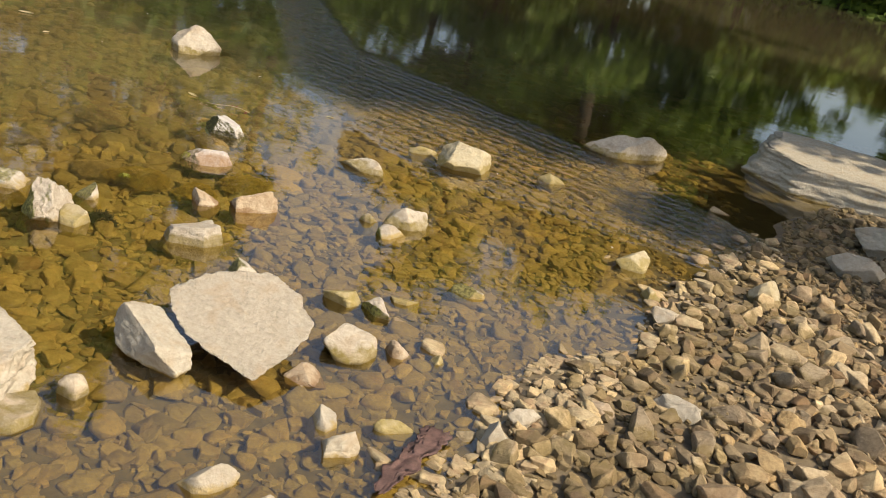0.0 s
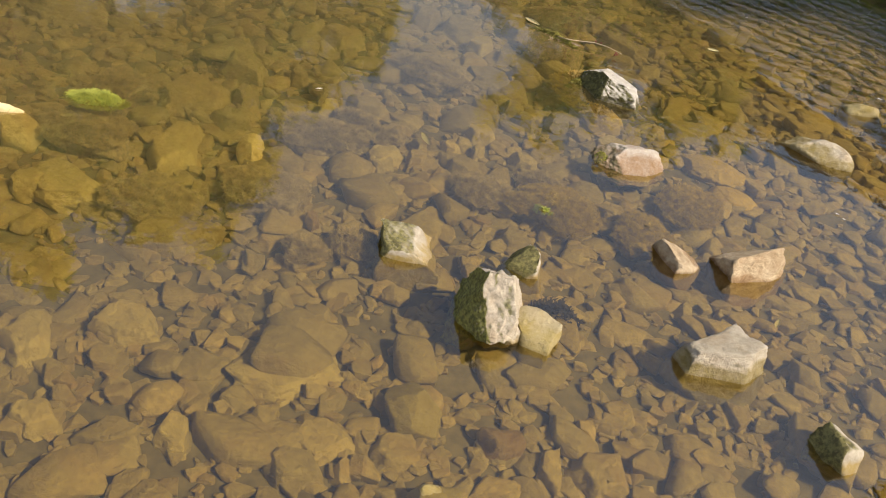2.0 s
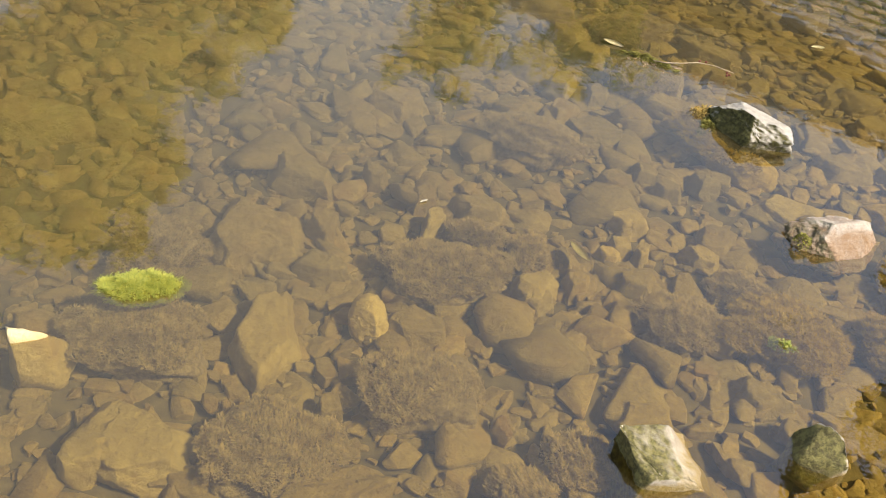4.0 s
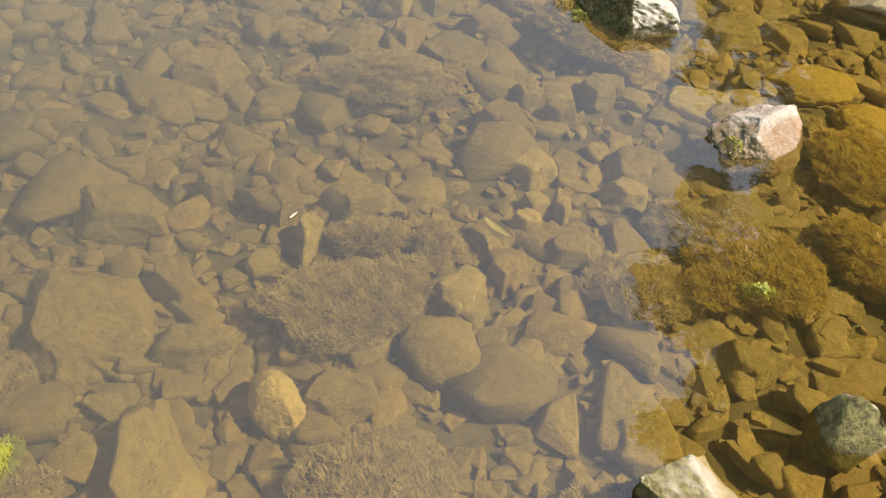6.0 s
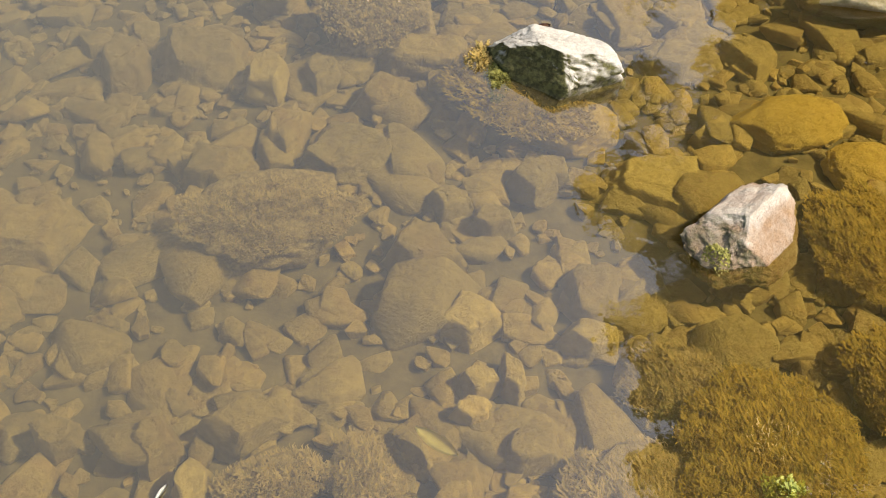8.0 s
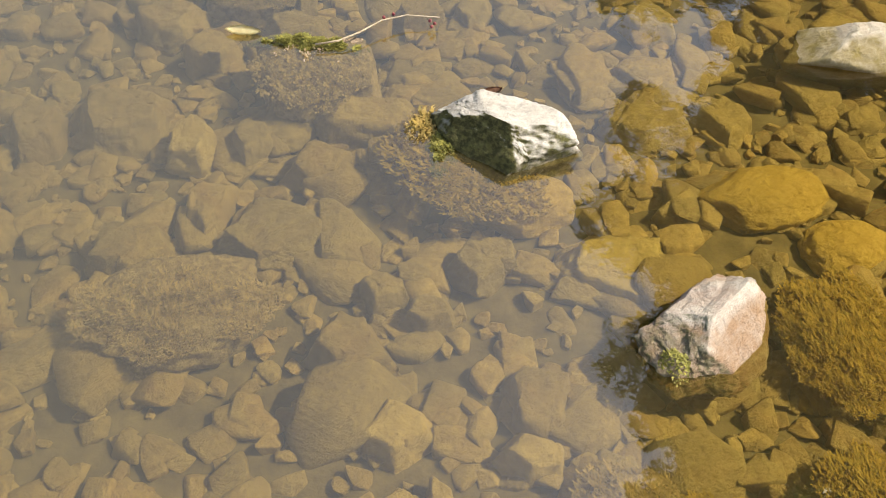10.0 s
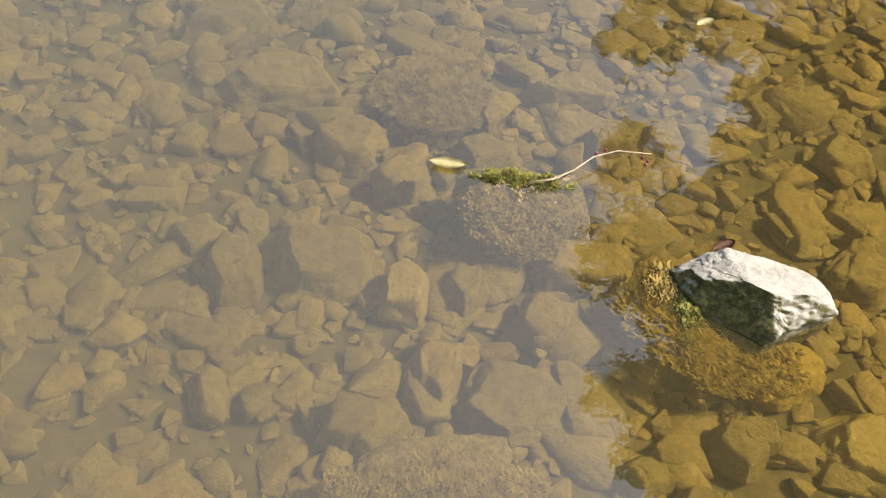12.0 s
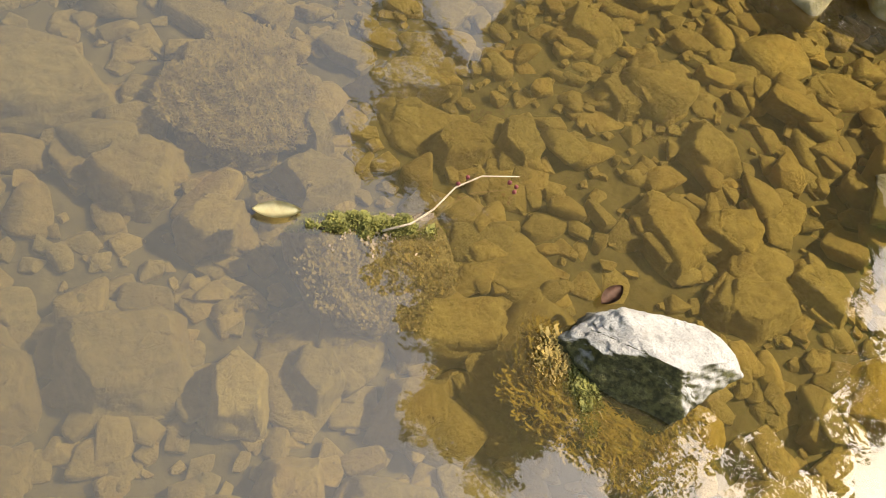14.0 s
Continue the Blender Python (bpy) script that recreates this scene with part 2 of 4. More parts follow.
def water_material():
    m = bpy.data.materials.new("creek water")
    m.use_nodes = True
    nt = m.node_tree
    nt.nodes.remove(nt.nodes["Principled BSDF"])
    geo = nt.nodes.new("ShaderNodeNewGeometry")
    # the riffle: a strip of running water that crosses the creek
    split = nt.nodes.new("ShaderNodeSeparateXYZ")
    nt.links.new(geo.outputs["Position"], split.inputs[0])
    x, y = split.outputs[0], split.outputs[1]
    # its near and far edge, as y over x, in tenths of a dozen metres
    along = sums(nt, "MULTIPLY", sums(nt, "ADD", x, 2.0), 0.2)
    near_edge = ramp(nt, along, [(0.0, (0.90,) * 3), (0.23, (0.575,) * 3), (0.47, (0.435,) * 3), (0.78, (0.405,) * 3), (0.9, (0.38,) * 3)])
    far_edge = ramp(nt, along, [(0.0, (1.0,) * 3), (0.14, (0.88,) * 3), (0.29, (0.71,) * 3), (0.67, (0.585,) * 3), (0.93, (0.45,) * 3)])
    sway = sums(nt, "MULTIPLY", sums(nt, "SUBTRACT", noise_at(nt, 1.6, 4), 0.5), 0.5)
    place = sums(nt, "ADD", y, sway)
    rise = grey(nt, sums(nt, "SUBTRACT", place, sums(nt, "MULTIPLY", near_edge, 12.0)), 0.0, 0.6)
    fall = grey(nt, sums(nt, "SUBTRACT", sums(nt, "MULTIPLY", far_edge, 12.0), place), 0.0, 0.18)
    riffle = sums(nt, "MULTIPLY", rise, fall)
    wave = nt.nodes.new("ShaderNodeTexWave")
    wave.wave_type, wave.bands_direction = "BANDS", "X"
    turn = nt.nodes.new("ShaderNodeMapping")
    turn.inputs["Rotation"].default_value = (0, 0, radians(-60))
    nt.links.new(geo.outputs["Position"], turn.inputs[0])
    nt.links.new(turn.outputs[0], wave.inputs[0])
    wave.inputs["Scale"].default_value, wave.inputs["Distortion"].default_value = 2.6, 5.0
    wave.inputs["Detail"].default_value, wave.inputs["Detail Scale"].default_value = 3.0, 1.5
    running = sums(nt, "ADD", sums(nt, "MULTIPLY", wave.outputs["Fac"], 0.30), sums(nt, "MULTIPLY", noise_at(nt, 17, 3), 1.0))
    running = sums(nt, "MULTIPLY", sums(nt, "MULTIPLY", running, riffle), 0.022)
    calm = sums(nt, "ADD", sums(nt, "MULTIPLY", noise_at(nt, 3.0, 3), 0.0014), sums(nt, "MULTIPLY", noise_at(nt, 16, 3), 0.0003))
    bump = node(nt, "Bump", Strength=1.0, Distance=1.0)
    nt.links.new(sums(nt, "ADD", running, calm), bump.inputs["Height"])
    clear = nt.nodes.new("ShaderNodeBsdfTransparent")
    deep = grey(nt, sums(nt, "MULTIPLY", sums(nt, "SUBTRACT", sums(nt, "ADD", sums(nt, "MULTIPLY", x, 0.45), sums(nt, "MULTIPLY", y, 0.85)), 8.0), 0.2), 0.0, 0.7)
    far_pool = sums(nt, "SUBTRACT", y, sums(nt, "MULTIPLY", x, 1.2))
    far_pool = sums(nt, "ADD", far_pool, sums(nt, "MULTIPLY", noise_at(nt, 1.2, 3), 2.4))
    pool = grey(nt, sums(nt, "MULTIPLY", sums(nt, "SUBTRACT", far_pool, 6.0), 0.3), 0.0, 0.9)
    shallow = blend(nt, (0.87, 0.775, 0.305), (0.55, 0.505, 0.215), pool)
    nt.links.new(blend(nt, shallow, (0.12, 0.07, 0.02), deep), clear.inputs[0])
    shine = nt.nodes.new("ShaderNodeBsdfGlossy")
    shine.inputs["Roughness"].default_value = 0.015
    fresnel = node(nt, "Fresnel", IOR=2.05)
    for target in (shine.inputs["Normal"], fresnel.inputs["Normal"]):
        nt.links.new(bump.outputs[0], target)
    mix = nt.nodes.new("ShaderNodeMixShader")
    nt.links.new(fresnel.outputs[0], mix.inputs[0])
    nt.links.new(clear.outputs[0], mix.inputs[1])
    nt.links.new(shine.outputs[0], mix.inputs[2])
    murk = nt.nodes.new("ShaderNodeBsdfDiffuse")
    murk.inputs[0].default_value = (0.215, 0.182, 0.10, 1)
    cloudy = ramp(nt, sums(nt, "MULTIPLY", sums(nt, "SUBTRACT", far_pool, 6.2), 0.3), [(0, (0.04,) * 3), (1, (0.26,) * 3)])
    cloud = nt.nodes.new("ShaderNodeMixShader")
    nt.links.new(cloudy, cloud.inputs[0])
    nt.links.new(clear.outputs[0], cloud.inputs[1])
    nt.links.new(murk.outputs[0], cloud.inputs[2])
    nt.links.new(cloud.outputs[0], mix.inputs[1])
    nt.links.new(mix.outputs[0], nt.nodes["Material Output"].inputs[0])
    return m


WATER = water_material()


# ---- building blocks ----
def mesh_of(bm, name, mat, smooth=True):
    me = bpy.data.meshes.new(name)
    bm.to_mesh(me)
    bm.free()
    if smooth:
        me.polygons.foreach_set("use_smooth", [True] * len(me.polygons))
    me.materials.append(mat)
    return me


def part(name, bm, mat, parent, label="", smooth=True):
    ob = new(name, mesh_of(bm, name, mat, smooth))
    ob.parent = parent
    return tagged(ob, label)


def hills(x, y, scale, seed=0.0):
    return noise.fractal((x * scale + seed, y * scale - seed, seed), 1.0, 2.0, 4)


def shore(x, y):
    """Distance from the waterline of the gravel bar, positive on the dry side."""
    return (x - 0.90) * 0.86 - (y - 2.6) * 0.5 + 0.14 * hills(x, y, 1.3, 3.0)


def ground_z(x, y):
    s = shore(x, y)
    z = 0.015 + 0.055 * min(s, 4.0) if s > 0 else max(0.02 + s * 0.22, -0.035 + s * 0.025, -0.13)
    z += 0.018 * hills(x, y, 1.1, 7.0)
    far = max(0.0, y - 7.5) * 0.05
    z -= min(far, 0.5) if s < 0.3 else 0.0
    bank = max(0.0, -9.0 - x, x - 7.5 - max(0.0, y - 10) * 0.5, 0.53 * x + 0.85 * y - 38.5, -2.5 - y)
    if bank > 0:
        z += min(bank, 8) * 0.28 + 0.2 * hills(x, y, 0.2, 5.0)
    return z


def rock_points(seed, detail=3, cuts=14, flat_top=0.0, sides=(), rough=0.055, blunt=0.62, undercut=0.08, ball=1.0, faces=(), saddle=0.0):
    """A broken block: a ball planed by random and given cuts, with a weathered skin. Verts in a unit box, and faces."""
    rng = random.Random(seed)
    bm = bmesh.new()
    bmesh.ops.create_icosphere(bm, subdivisions=detail, radius=ball)
    planes = []
    for _ in range(cuts):
        n = Vector((rng.gauss(0, 1), rng.gauss(0, 1), rng.gauss(0, 0.8))).normalized()
        planes.append((n, rng.uniform(blunt - 0.14, blunt + 0.14)))
    for bearing, reach in sides:
        planes.append((Vector((math.cos(radians(bearing)), math.sin(radians(bearing)), undercut)).normalized(), reach))
    for bearing, rise, reach in faces:
        c = math.cos(radians(rise))
        planes.append((Vector((math.cos(radians(bearing)) * c, math.sin(radians(bearing)) * c, math.sin(radians(rise)))), reach))
    if flat_top:
        planes.append((Vector((0.04, -0.05, 1)).normalized(), flat_top))
        planes.append((Vector((0, 0, -1)), 0.75))
    for v in bm.verts:
        for n, d in planes:
            over = v.co.dot(n) - d
            if over > 0:
                v.co -= n * over * 0.985
    for v in bm.verts:
        k = v.co * 1.6 + Vector((seed * 3.7 % 50, seed * 1.3 % 50, 0))
        v.co *= 1 + rough * (1.5 * noise.fractal(k, 0.9, 2.1, 5) + 0.55 * noise.fractal(k * 3.7, 0.8, 2.1, 4))
    if saddle:
        for v in bm.verts:
            v.co.z *= 1 - saddle * math.exp(-((v.co.x - 0.12) / 0.22) ** 2)
    lo = [min(v.co[a] for v in bm.verts) for a in range(3)]
    hi = [max(v.co[a] for v in bm.verts) for a in range(3)]
    for v in bm.verts:
        for a in range(3):
            v.co[a] = (v.co[a] - lo[a]) / (hi[a] - lo[a]) - 0.5
    return bm


SEEDS = iter(range(1, 9999))


def rock(name, label, x, y, w, d, top, mat, turn=0, tip=0, roll=0, detail=4, bury=0.03, thick=0, group="", category="rock", **shape):
    """A stone w by d metres whose top stands at height top, set in the bed."""
    base = ground_z(x, y) - bury
    h = thick or max(top - base, 0.03)
    base = top - h if thick else base
    bm = rock_points(next(SEEDS), max(detail, 5) if w > 0.2 else detail, **shape)
    bmesh.ops.transform(bm, matrix=Matrix.Diagonal((w, d, h, 1)), verts=bm.verts)
    ob = new(name, mesh_of(bm, name, mat))
    ob.matrix_world = pose(x, y, base + h / 2, tip, roll, turn)
    return tagged(ob, label, category, group)


# ---- the setting ----
def axis(marks):
    out = []
    for a, b, n in marks:
        out += [a + (b - a) * k / n for k in range(n)]
    return out + [marks[-1][1]]


def sheet(name, xs, ys, height, mat):
    verts = [(x, y, height(x, y)) for y in ys for x in xs]
    n = len(xs)
    faces = [(j * n + i, j * n + i + 1, (j + 1) * n + i + 1, (j + 1) * n + i) for j in range(len(ys) - 1) for i in range(n - 1)]
    me = bpy.data.meshes.new(name)
    me.from_pydata(verts, [], faces)
    me.polygons.foreach_set("use_smooth", [True] * len(me.polygons))
    me.materials.append(mat)
    return new(name, me)


ground = sheet("ground", axis([(-600, -30, 8), (-30, -6, 20), (-6, 7, 150), (7, 30, 20), (30, 600, 8)]),
               axis([(-600, -20, 8), (-20, 0, 16), (0, 11, 130), (11, 70, 40), (70, 900, 8)]), ground_z, SILT)
tagged(ground, "silty brown creek bed rising into a gravel bar", "ground", kind="structure")
water = sheet("water", axis([(-60, 60, 24)]), axis([(-12, 90, 24)]), lambda x, y: 0.0, WATER)
water.visible_shadow = False
tagged(water, "clear shallow amber creek water over stones", "water", kind="structure")

# ---- stones that stand out of the water ----
rock("limestone_slab", "large pale broken limestone slab resting on the shallow bed", -0.105, 2.945, 0.52, 0.57, 0.12, LIMESTONE, 0, 10, 2, 6,
     cuts=0, flat_top=0.42, sides=((143, 0.95), (114, 0.80), (45, 0.86), (-21, 0.84), (240, 0.60), (219, 0.60)), rough=0.06, thick=0.09, undercut=-0.30, ball=1.7)
rock("limestone_wedge", "narrow pale limestone wedge leaning beside a slab", -0.33, 2.76, 0.16, 0.34, 0.115, LIMESTONE, 50, 10, 12, 5,
     cuts=4, flat_top=0.5, sides=((180, 0.5), (0, 0.6)), thick=0.13)
rock("limestone_boulder", "big layered pale limestone block with flat top", -0.84, 2.48, 0.60, 0.36, 0.15, LIMESTONE, -28, 9, 2, 6,
     cuts=3, flat_top=0.5, sides=((80, 0.62), (255, 0.66), (8, 0.8), (140, 0.75)), rough=0.07, thick=0.17)
rock("rounded_rock", "knobbly pale rock with moss on its shaded flank", -1.115, 3.62, 0.23, 0.25, 0.165, MOSSY, 20, 0, 0, 6, cuts=6, blunt=0.85, ball=1.4, rough=0.10, faces=((-100, 38, 0.56), (-20, 30, 0.62), (80, 50, 0.6), (165, 22, 0.62), (-150, 12, 0.64), (30, 62, 0.66)))
rock("small_rock", "small wet rock leaning on a rounded rock", -0.98, 3.60, 0.13, 0.15, 0.06, YELLOW, 30)
rock("small_rock", "small dry rock behind a rounded rock", -1.05, 3.89, 0.14, 0.12, 0.06, MOSSCAP, 10)
rock("flat_rock", "flat mossy rock with one white face", -1.375, 3.83, 0.20, 0.16, 0.045, MOSSCAP, 5, 0, 0, 5, cuts=5, blunt=0.9, flat_top=0.6, ball=1.6, sides=((10, 0.78), (95, 0.7), (185, 0.75), (272, 0.68)), faces=((0, 58, 0.58),))
rock("brown_rock", "brown wet cobble rising from the water", -0.59, 4.12, 0.15, 0.14, 0.05, RUSTY, 5)
rock("wedge_rock", "reddish wedge-shaped rock with dark side", -0.36, 4.18, 0.25, 0.17, 0.095, RUSTY, 30, 0, -8, 5, cuts=3, blunt=0.95, ball=1.6, rough=0.07, faces=((-95, 30, 0.5), (90, 62, 0.56), (180, 5, 0.72), (0, 10, 0.8), (40, 30, 0.8)))
rock("wedge_rock", "pale flat-topped rock with ochre waterline", -0.50, 3.69, 0.30, 0.21, 0.08, WATERSTONE, 22, 4, -6, 5, cuts=3, blunt=0.95, ball=1.6, rough=0.055, faces=((80, 78, 0.5), (-110, 22, 0.56), (-50, 15, 0.74), (180, 20, 0.74), (10, 10, 0.8), (120, 15, 0.72)))
rock("broken_rock", "cracked white rock in shallow water", 0.34, 4.42, 0.24, 0.20, 0.10, WATERSTONE, 30, 0, 0, 4, cuts=15)
rock("broken_rock", "dark wet lump beneath a cracked white rock", 0.30, 4.25, 0.16, 0.13, 0.05, MOSSY, 40)
rock("small_rock", "small white chip beside a cracked rock", 0.17, 4.36, 0.10, 0.09, 0.04, WATERSTONE, 60)
rock("square_rock", "small squarish rock with algae flank", -0.22, 3.46, 0.15, 0.14, 0.06, MOSSCAP, 20, cuts=11, flat_top=0.7)
rock("algae_rock", "yellow-green algae covered cobble", 0.20, 3.47, 0.17, 0.15, 0.05, YELLOW, 10)
rock("algae_rock", "thin tilted algae covered stone", 0.35, 3.42, 0.08, 0.15, 0.045, MOSSY, 35)
rock("algae_rock", "dark algae covered cobble", 0.70, 3.80, 0.17, 0.13, 0.035, MOSSCAP, 0)
rock("algae_rock", "small ochre cobble just awash", 0.45, 3.58, 0.13, 0.11, 0.02, YELLOW, 12)
rock("algae_rock", "small green cobble behind the slab", -0.16, 3.29, 0.12, 0.10, 0.02, YELLOW, 50)
rock("white_rock", "white pointed rock with yellow stained foot", 0.61, 5.60, 0.37, 0.27, 0.16, YELLOW, 25, 0, 0, 5, cuts=10, blunt=0.7, faces=((60, 55, 0.6), (-120, 50, 0.62), (180, 30, 0.7)))
rock("flat_rock", "long pale flat rock with dark wet foot", 0.01, 5.14, 0.31, 0.15, 0.06, WATERSTONE, -32, 0, 0, 4, cuts=12, flat_top=0.7)
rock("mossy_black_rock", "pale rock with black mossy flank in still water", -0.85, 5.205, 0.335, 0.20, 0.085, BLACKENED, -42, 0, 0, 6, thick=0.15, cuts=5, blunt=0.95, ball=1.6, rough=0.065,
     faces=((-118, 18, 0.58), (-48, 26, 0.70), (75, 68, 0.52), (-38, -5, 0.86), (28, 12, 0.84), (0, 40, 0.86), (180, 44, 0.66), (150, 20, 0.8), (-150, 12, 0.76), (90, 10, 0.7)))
rock("red_rock", "reddish rock with white crown half in water", -0.745, 4.65, 0.28, 0.20, 0.068, REDFOOT, 28, 0, 0, 6, thick=0.13, cuts=3, blunt=0.95, ball=1.6, rough=0.075,
     faces=((-105, 38, 0.34), (70, 62, 0.56), (0, 12, 0.74), (172, 36, 0.62), (35, 40, 0.66), (-150, 16, 0.66), (-60, 20, 0.66)))
rock("far_rock", "white domed rock standing in calm water", -1.56, 6.90, 0.36, 0.26, 0.20, WATERSTONE, 30, 0, 0, 5, cuts=10, blunt=0.75, faces=((60, 45, 0.55), (-100, 42, 0.6), (180, 40, 0.62), (0, 40, 0.66)))
rock("long_rock", "long pale saddle-shaped rock in the creek", 1.80, 6.90, 0.72, 0.34, 0.17, WATERSTONE, 24, 0, 0, 5, cuts=10, blunt=0.72, saddle=0.32)
rock("small_rock", "small yellow rock behind the long rock", 2.05, 7.25, 0.17, 0.13, 0.07, YELLOW, 0)
rock("yellow_rock", "yellow stained rock on the riffle edge", 1.56, 4.57, 0.22, 0.17, 0.085, YELLOW, 20)
rock("yellow_rock", "small yellow stone near the gravel", 1.60, 4.22, 0.11, 0.10, 0.05, YELLOW, 50)
rock("yellow_rock", "white and yellow stone on the gravel bar", 2.22, 4.46, 0.17, 0.14, 0.15, YELLOW, 5)
rock("ochre_rock", "ochre cobble awash in the riffle", 1.17, 5.74, 0.19, 0.15, 0.04, YELLOW, 0)
rock("gravel_rock", "pale rock at the edge of the gravel", 1.62, 3.94, 0.15, 0.12, 0.085, LIMESTONE, 30)
rock("shore_rock", "pale angular rock beside the slab", 0.29, 3.06, 0.20, 0.17, 0.085, WATERSTONE, -15, 0, 0, 4, cuts=12)
rock("shore_rock", "small rusty rock by the slab", 0.47, 3.13, 0.11, 0.10, 0.05, RUSTY, 0)
rock("shore_rock", "brown wet rock under the slab's edge", 0.18, 2.83, 0.15, 0.11, 0.04, RUSTY, 10)
rock("yellow_stone", "small yellow cube-shaped stone", 0.62, 3.14, 0.06, 0.05, 0.03, YELLOW, 15)
rock("small_white_rock", "small white triangular rock in shallows", -0.46, 2.46, 0.09, 0.08, 0.06, WATERSTONE, 0, cuts=9)
rock("flat_rock", "pale streaked flat rock half under water", -0.60, 2.27, 0.30, 0.19, 0.035, WATERSTONE, 35, cuts=11, flat_top=0.7)
rock("shore_rock", "pale rounded stone at the water's edge", 0.29, 2.59, 0.13, 0.10, 0.05, LIMESTONE, -20)
rock("shore_rock", "white blocky stone at the water's edge", 0.36, 2.49, 0.13, 0.11, 0.065, LIMESTONE, 25)
rock("yellow_stone", "yellow brick-like stone in the shallows", 0.52, 2.65, 0.15, 0.08, 0.03, YELLOW, 0, cuts=9, flat_top=0.7)
rock("shore_rock", "long pale stone on the near shallows", 0.04, 2.20, 0.18, 0.10, 0.06, LIMESTONE, 30)
rock("shore_rock", "pale brown blocky stone on the near shallows", 0.20, 2.13, 0.16, 0.13, 0.06, LIMESTONE, -10)
rock("gravel_rock", "rusty rounded stone at the gravel edge", 1.24, 3.00, 0.10, 0.09, 0.06, RUSTY, 0)
rock("gravel_rock", "flat white oval stone on the gravel", 1.52, 3.11, 0.20, 0.11, 0.095, LIMESTONE, -12, cuts=9, flat_top=0.7)
rock("gravel_rock", "white flat stone at the gravel edge", 0.94, 2.84, 0.12, 0.10, 0.07, LIMESTONE, 0)
rock("gravel_rock", "white standing stone at the gravel edge", 0.84, 2.70, 0.12, 0.10, 0.09, LIMESTONE, 30)
rock("black_mossy_boulder", "dark boulder streaked with pale lichen", -1.37, 2.70, 0.33, 0.28, 0.11, DARKBOULDER, 10, 0, 0, 5, cuts=12, flat_top=0.8, rough=0.08)
rock("corner_rock", "pale stone with ochre foot near the riffle", 0.33, 5.72, 0.2, 0.16, 0.05, YELLOW, 0)
rock("bank_slab", "broad grey flat rock ledge on the bank", 3.87, 7.16, 2.1, 1.25, 0.27, LIMESTONE, -21, 2, -2, 6, cuts=3, blunt=0.97, flat_top=0.6, ball=1.6,
     sides=((180, 0.82), (266, 0.76), (0, 0.9), (90, 0.8), (218, 0.86)), rough=0.05)
rock("bank_slab", "grey low slab beside the rock ledge", 3.55, 5.55, 0.9, 0.5, 0.24, LIMESTONE, -30, 0, 0, 4, cuts=11, flat_top=0.6)
rock("bank_slab", "narrow grey slab on dark gravel", 2.95, 5.15, 0.34, 0.2, 0.17, LIMESTONE, -35, 0, 0, 4, cuts=11, flat_top=0.6)

# ---- stones under water ----
SUNK = "sunken stones"
def sunk(x, y, w, d, turn, top=-0.05, mat=SUNKEN, label="silt-covered brown stone on the creek bed", **shape):
    """A broken flat stone of the bed, w by d metres."""
    r = random.Random(x * 7.1 + y * 13.3)
    sides = [(k * 72 + r.uniform(-22, 22), r.uniform(0.62, 0.9)) for k in range(5)]
    shape = shape or dict(cuts=5, blunt=0.9, flat_top=0.6, ball=1.5, sides=sides, undercut=0.35, rough=0.085)
    return rock("sunken_stone", label, x, y, w * 1.06, d * 1.06, top + r.uniform(-0.008, 0.008), mat, turn, r.uniform(-5, 5), r.uniform(-5, 5), 4, group=SUNK, **shape)


rock("sunken_stone", "pale smooth oval stone just under the water", -1.975, 4.235, 0.095, 0.13, -0.022, PALESTONE, 10, 0, 0, 5, cuts=6, blunt=0.85, group=SUNK)
rock("sunken_stone", "tan round stone breaking the surface", -2.63, 4.00, 0.13, 0.12, 0.02, PALESTONE, 0, group=SUNK)
rock("sunken_stone", "tan angular stone just awash", -1.15, 3.03, 0.14, 0.12, 0.012, YELLOW, 15, group=SUNK)
rock("sunken_stone", "upright grey-brown stone just awash", -1.24, 3.28, 0.13, 0.14, 0.0, YELLOW, 20, group=SUNK)
rock("sunken_stone", "rusty flat stone under the water", -1.02, 3.27, 0.12, 0.08, -0.03, RUSTY, 20, group=SUNK, cuts=6, flat_top=0.7)
rock("sunken_stone", "small red brick-like stone under the water", -1.68, 3.93, 0.05, 0.06, -0.04, RUSTY, 5, group=SUNK, cuts=6, flat_top=0.7)
rock("sunken_stone", "large ochre oval stone lit under amber water", -0.40, 4.91, 0.28, 0.17, -0.03, OCHRESTONE, -14, 0, 0, 5, cuts=6, blunt=0.88, group=SUNK)
rock("sunken_stone", "ochre flat stone lit under amber water", -0.33, 4.73, 0.20, 0.15, -0.045, OCHRESTONE, -20, 0, 0, 5, cuts=6, blunt=0.8, group=SUNK)
rock("sunken_stone", "golden algae-stained stone beneath the black mossy rock", -0.86, 5.10, 0.23, 0.15, -0.02, OCHRESTONE, -25, 0, 0, 5, cuts=6, blunt=0.8, group=SUNK)
sunk(-2.28, 4.51, 0.25, 0.34, 4)
sunk(-2.12, 4.56, 0.11, 0.15, 5)
sunk(-2.09, 4.4, 0.17, 0.11, 4)
sunk(-1.86, 4.23, 0.2, 0.15, 3)
sunk(-1.58, 4.39, 0.11, 0.15, 20)
sunk(-2.04, 3.96, 0.07, 0.08, 2)
sunk(-1.08, 4.11, 0.15, 0.14, 10)
sunk(-1.36, 4, 0.15, 0.14, 0)
sunk(-1.59, 5.32, 0.14, 0.13, -13)
sunk(-1.32, 5.26, 0.24, 0.2, -14)
sunk(-1.29, 4.92, 0.17, 0.15, -15)
sunk(-1, 5, 0.15, 0.13, -14)
sunk(-1.04, 4.7, 0.14, 0.14, -30)
